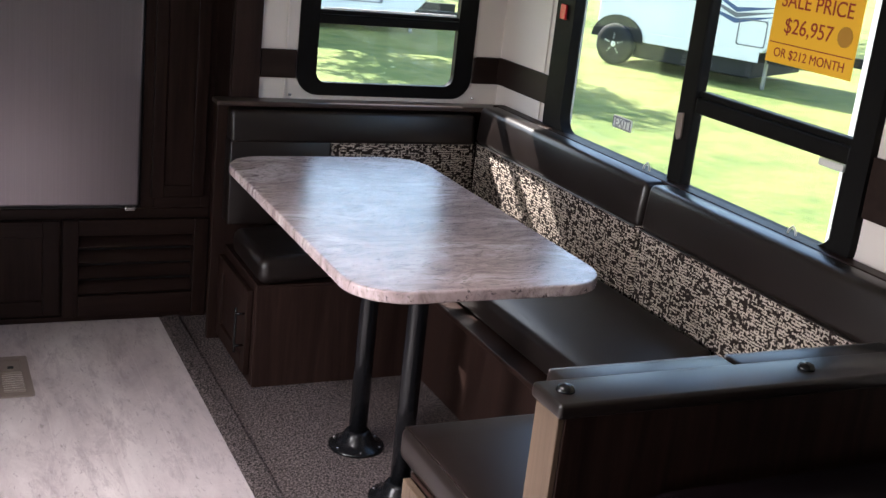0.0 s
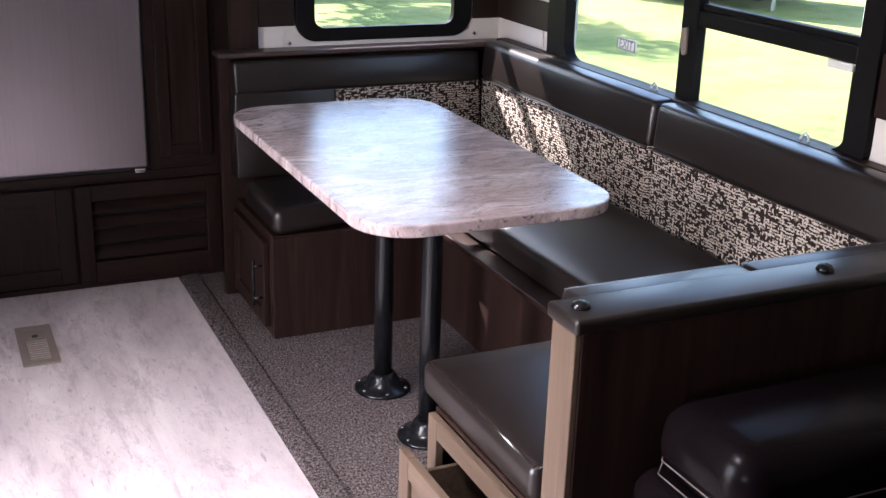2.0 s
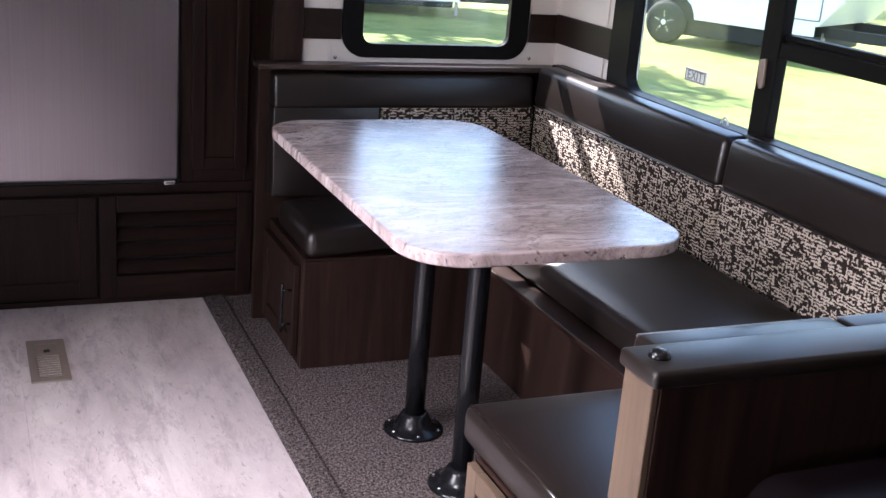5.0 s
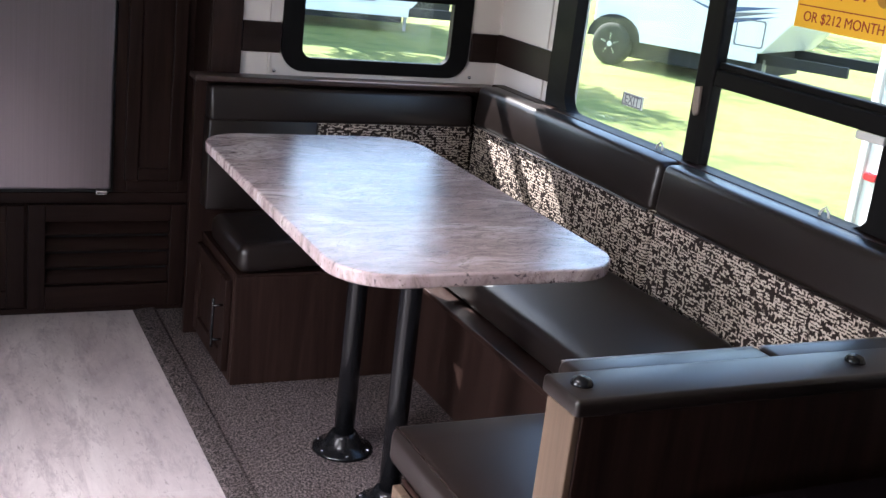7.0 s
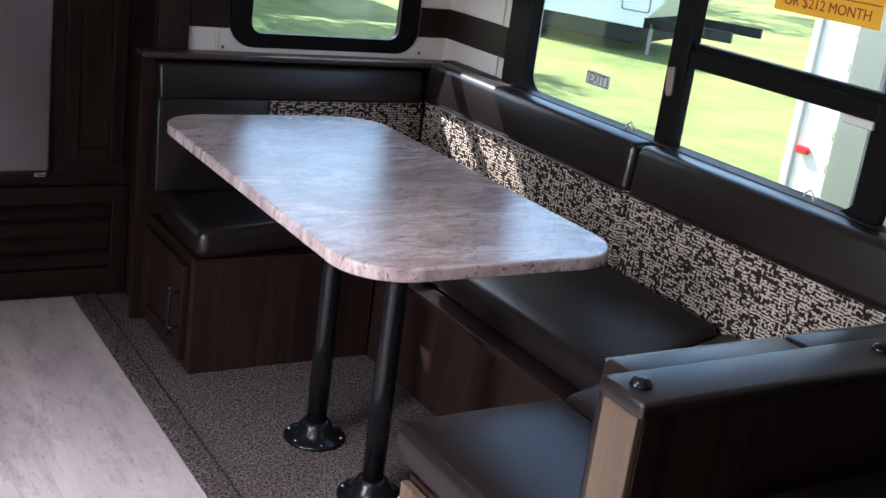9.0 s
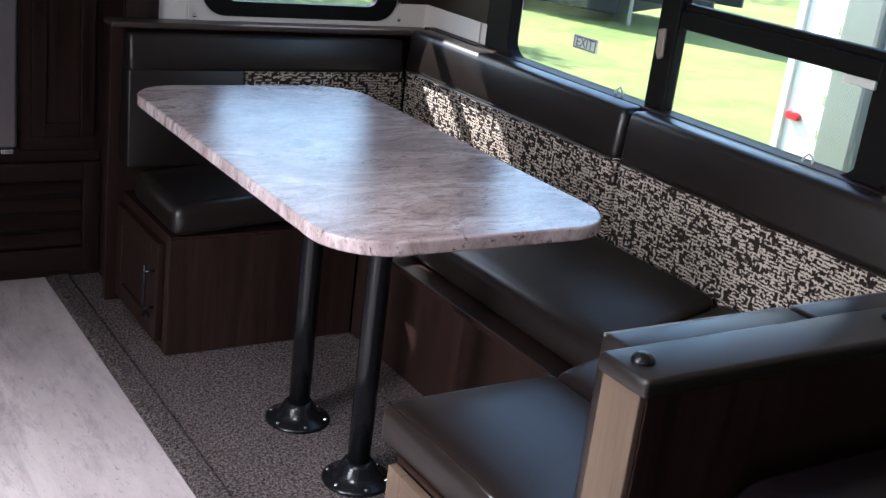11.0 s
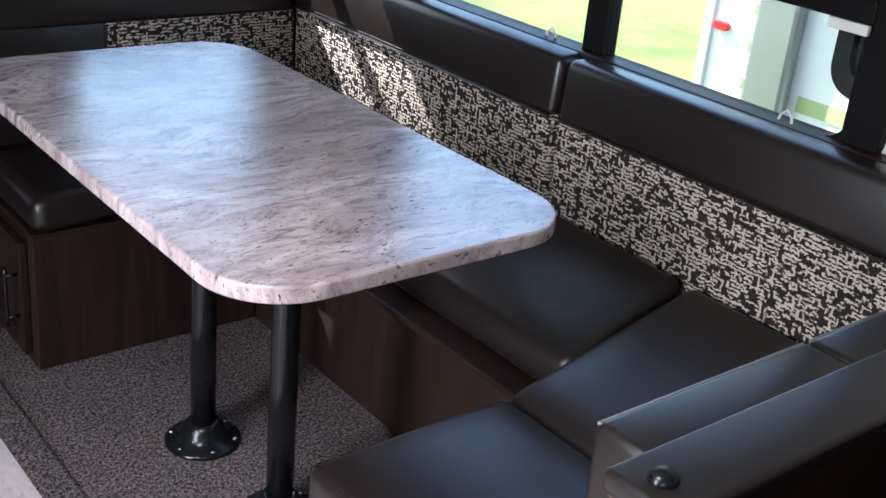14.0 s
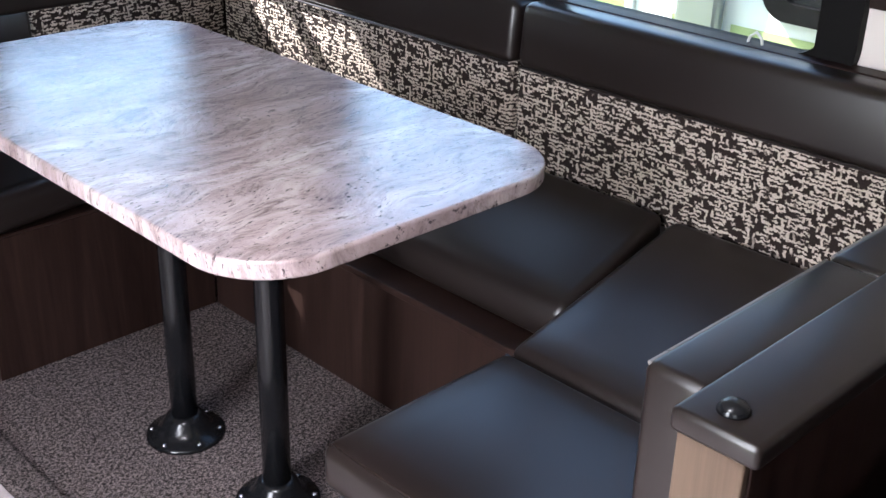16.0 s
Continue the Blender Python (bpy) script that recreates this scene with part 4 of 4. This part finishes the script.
def neighbour():
    t = thing("neighbour_trailer", (1.55, -3.0, GZ), "white travel trailer parked close beside the window", "trailer", "parked trailers")
    x = 1.52
    part("body", box((x, -7.6, -0.35), (x + 2.4, -0.225, 1.78), 0.03, 3), BODY_WHITE, t, "white fibreglass side")
    part("corner_trim", box((x - 0.012, -0.262, -0.34), (x + 0.04, -0.218, 1.75), 0.008), WHITE, t)
    part("skirt", box((x - 0.008, -7.5, -0.50), (x + 2.3, -0.24, -0.352), 0.005), BODY_GREY, t)
    lamp = part("marker_lamp", prism(rounded_rect(-0.335, 0.592, -0.270, 0.624, 0.015, 5), 'x', x - 0.020, x - 0.001, 0.004), RED_LENS, t, "red side marker lamp")
    arm = part("awning_arm", box((x - 0.06, -0.635, -0.2), (x - 0.004, -0.465, 1.74), 0.018), GREY_METAL, t, "grey awning arm")
    for k in range(14):
        z = -0.1 + 0.13 * k
        part("clip", box((x - 0.035, -0.464, z), (x - 0.006, -0.440, z + 0.045), 0.006), CHROME, arm)
    w = part("window", ring_frame(rounded_rect(-2.0, 0.505, -0.77, 1.35, 0.10), rounded_rect(-1.94, 0.565, -0.83, 1.29, 0.07), 'x', x - 0.03, x - 0.001), FRAME, t, "black framed window")
    part("pane", prism(rounded_rect(-1.94, 0.565, -0.83, 1.29, 0.07), 'x', x - 0.012, x - 0.002), BLACK, w, "dark reflecting pane")
    # stripes of flat colour paint the reflection on this side; no real decals
    for k in range(3):
        z = 0.20 + 0.10 * k
        part("decal", box((x - 0.004, -6.5, z), (x - 0.0005, -0.66, z + 0.055)), (GREEN_REFLECTION, BODY_WHITE, GREEN_REFLECTION)[k], t, "long pale green stripe painted as a reflection")
    wheel(t, x + 0.02, -4.6, 0.36, Vector((0, -1, 0)))
    part("jack", box((x + 0.3, -0.35, GZ), (x + 0.36, -0.29, -0.34), 0.008), GREY_METAL, t)
    part("jack", box((x + 0.3, -7.2, GZ), (x + 0.36, -7.14, -0.34), 0.008), GREY_METAL, t)


neighbour()


def tree(x, y, h, spread, seed, low=0.42):
    rng = random.Random(seed)
    t = thing("tree", (x, y, GZ), "leafy broad tree, assumed, shading the grass lot", "tree", "shade trees")
    bm = lathe([(0.34, 0.0), (0.25, 0.5), (0.20, h * 0.3), (0.12, h * 0.65), (0.03, h * 0.9)], 12, (x, y, GZ))
    part("trunk", bm, BARK, t, "", True)
    verts, faces = [], []
    for k in range(9):
        a, z = rng.uniform(0, 6.28), GZ + h * rng.uniform(0.3, 0.6)
        end = Vector((x + spread * 0.75 * math.cos(a), y + spread * 0.75 * math.sin(a), z + h * 0.22))
        part("limb", tube([(x, y, z), ((x + end.x) / 2, (y + end.y) / 2, (z + end.z) / 2 + 0.25), end], 0.06, 6), BARK, t)
    clumps = []
    for k in range(34):
        a, r = rng.uniform(0, 6.28), spread * math.sqrt(rng.random())
        clumps.append((Vector((x + r * math.cos(a), y + r * math.sin(a), GZ + h * rng.uniform(low, 1.0) * (1 - 0.25 * r / spread))), rng.uniform(0.5, 1.0)))
    for c, r in clumps:
        for _ in range(110):
            d = Vector((rng.gauss(0, 1), rng.gauss(0, 1), rng.gauss(0, 0.8))).normalized() * r * rng.uniform(0.55, 1.15)
            p = c + d
            u = Vector((rng.gauss(0, 1), rng.gauss(0, 1), rng.gauss(0, 1))).normalized()
            w = u.cross(Vector((rng.gauss(0, 1), rng.gauss(0, 1), 1))).normalized()
            s = rng.uniform(0.10, 0.19)
            n = len(verts)
            verts += [p - u * s, p + w * s * 0.45, p + u * s, p - w * s * 0.45]
            faces.append((n, n + 1, n + 2, n + 3))
    me = bpy.data.meshes.new("crown")
    me.from_pydata(verts, [], faces)
    me.materials.append(LEAF)
    ob = new("crown", me)
    ob.parent = t
    ob.matrix_parent_inverse = WORLD[t.name].inverted()
    tagged(ob, "loose crown of small green leaves", kind="stuff")


# assumed tree, crown out of view, placed so its shadow falls on the lawn
tree(3.0, 18.9, 11.2, 1.3, 5, 0.80)
tree(-4.5, 21.0, 9.5, 3.6, 9)
tree(17.5, 24.0, 9.0, 4.0, 12)
tree(9.0, 30.0, 9.0, 4.5, 13)
tree(22.0, 12.0, 8.0, 4.0, 14)

# ---- vinyl planks ----
floor_ob = bpy.data.objects["floor"]
plank_meshes = {}
W, L = 0.152, 0.92
row = 0
x = -1.151
while x - W > -3.25:
    y = 0.235
    shift = (0.37, 0.71, 0.12, 0.55, 0.86, 0.25)[row % 6] * L
    first = True
    while y > -5.19:
        n = shift if first else L
        n = min(n, y + 5.19)
        first = False
        key = round(n, 3)
        if n > 0.03:
            if key not in plank_meshes:
                bm = box((-W / 2 + 0.00015, -n / 2 + 0.00015, -0.011), (W / 2 - 0.00015, n / 2 - 0.00015, 0.0), 0.0004, 1)
                me = bpy.data.meshes.new("plank")
                bm.to_mesh(me)
                bm.free()
                me.materials.append(PLANK)
                plank_meshes[key] = me
            cx, cy = x - W / 2, y - n / 2
            ob = new("plank", plank_meshes[key])
            ob.parent = floor_ob
            ob.location = (cx, cy, 0)
        y -= n
    x -= W
    row += 1
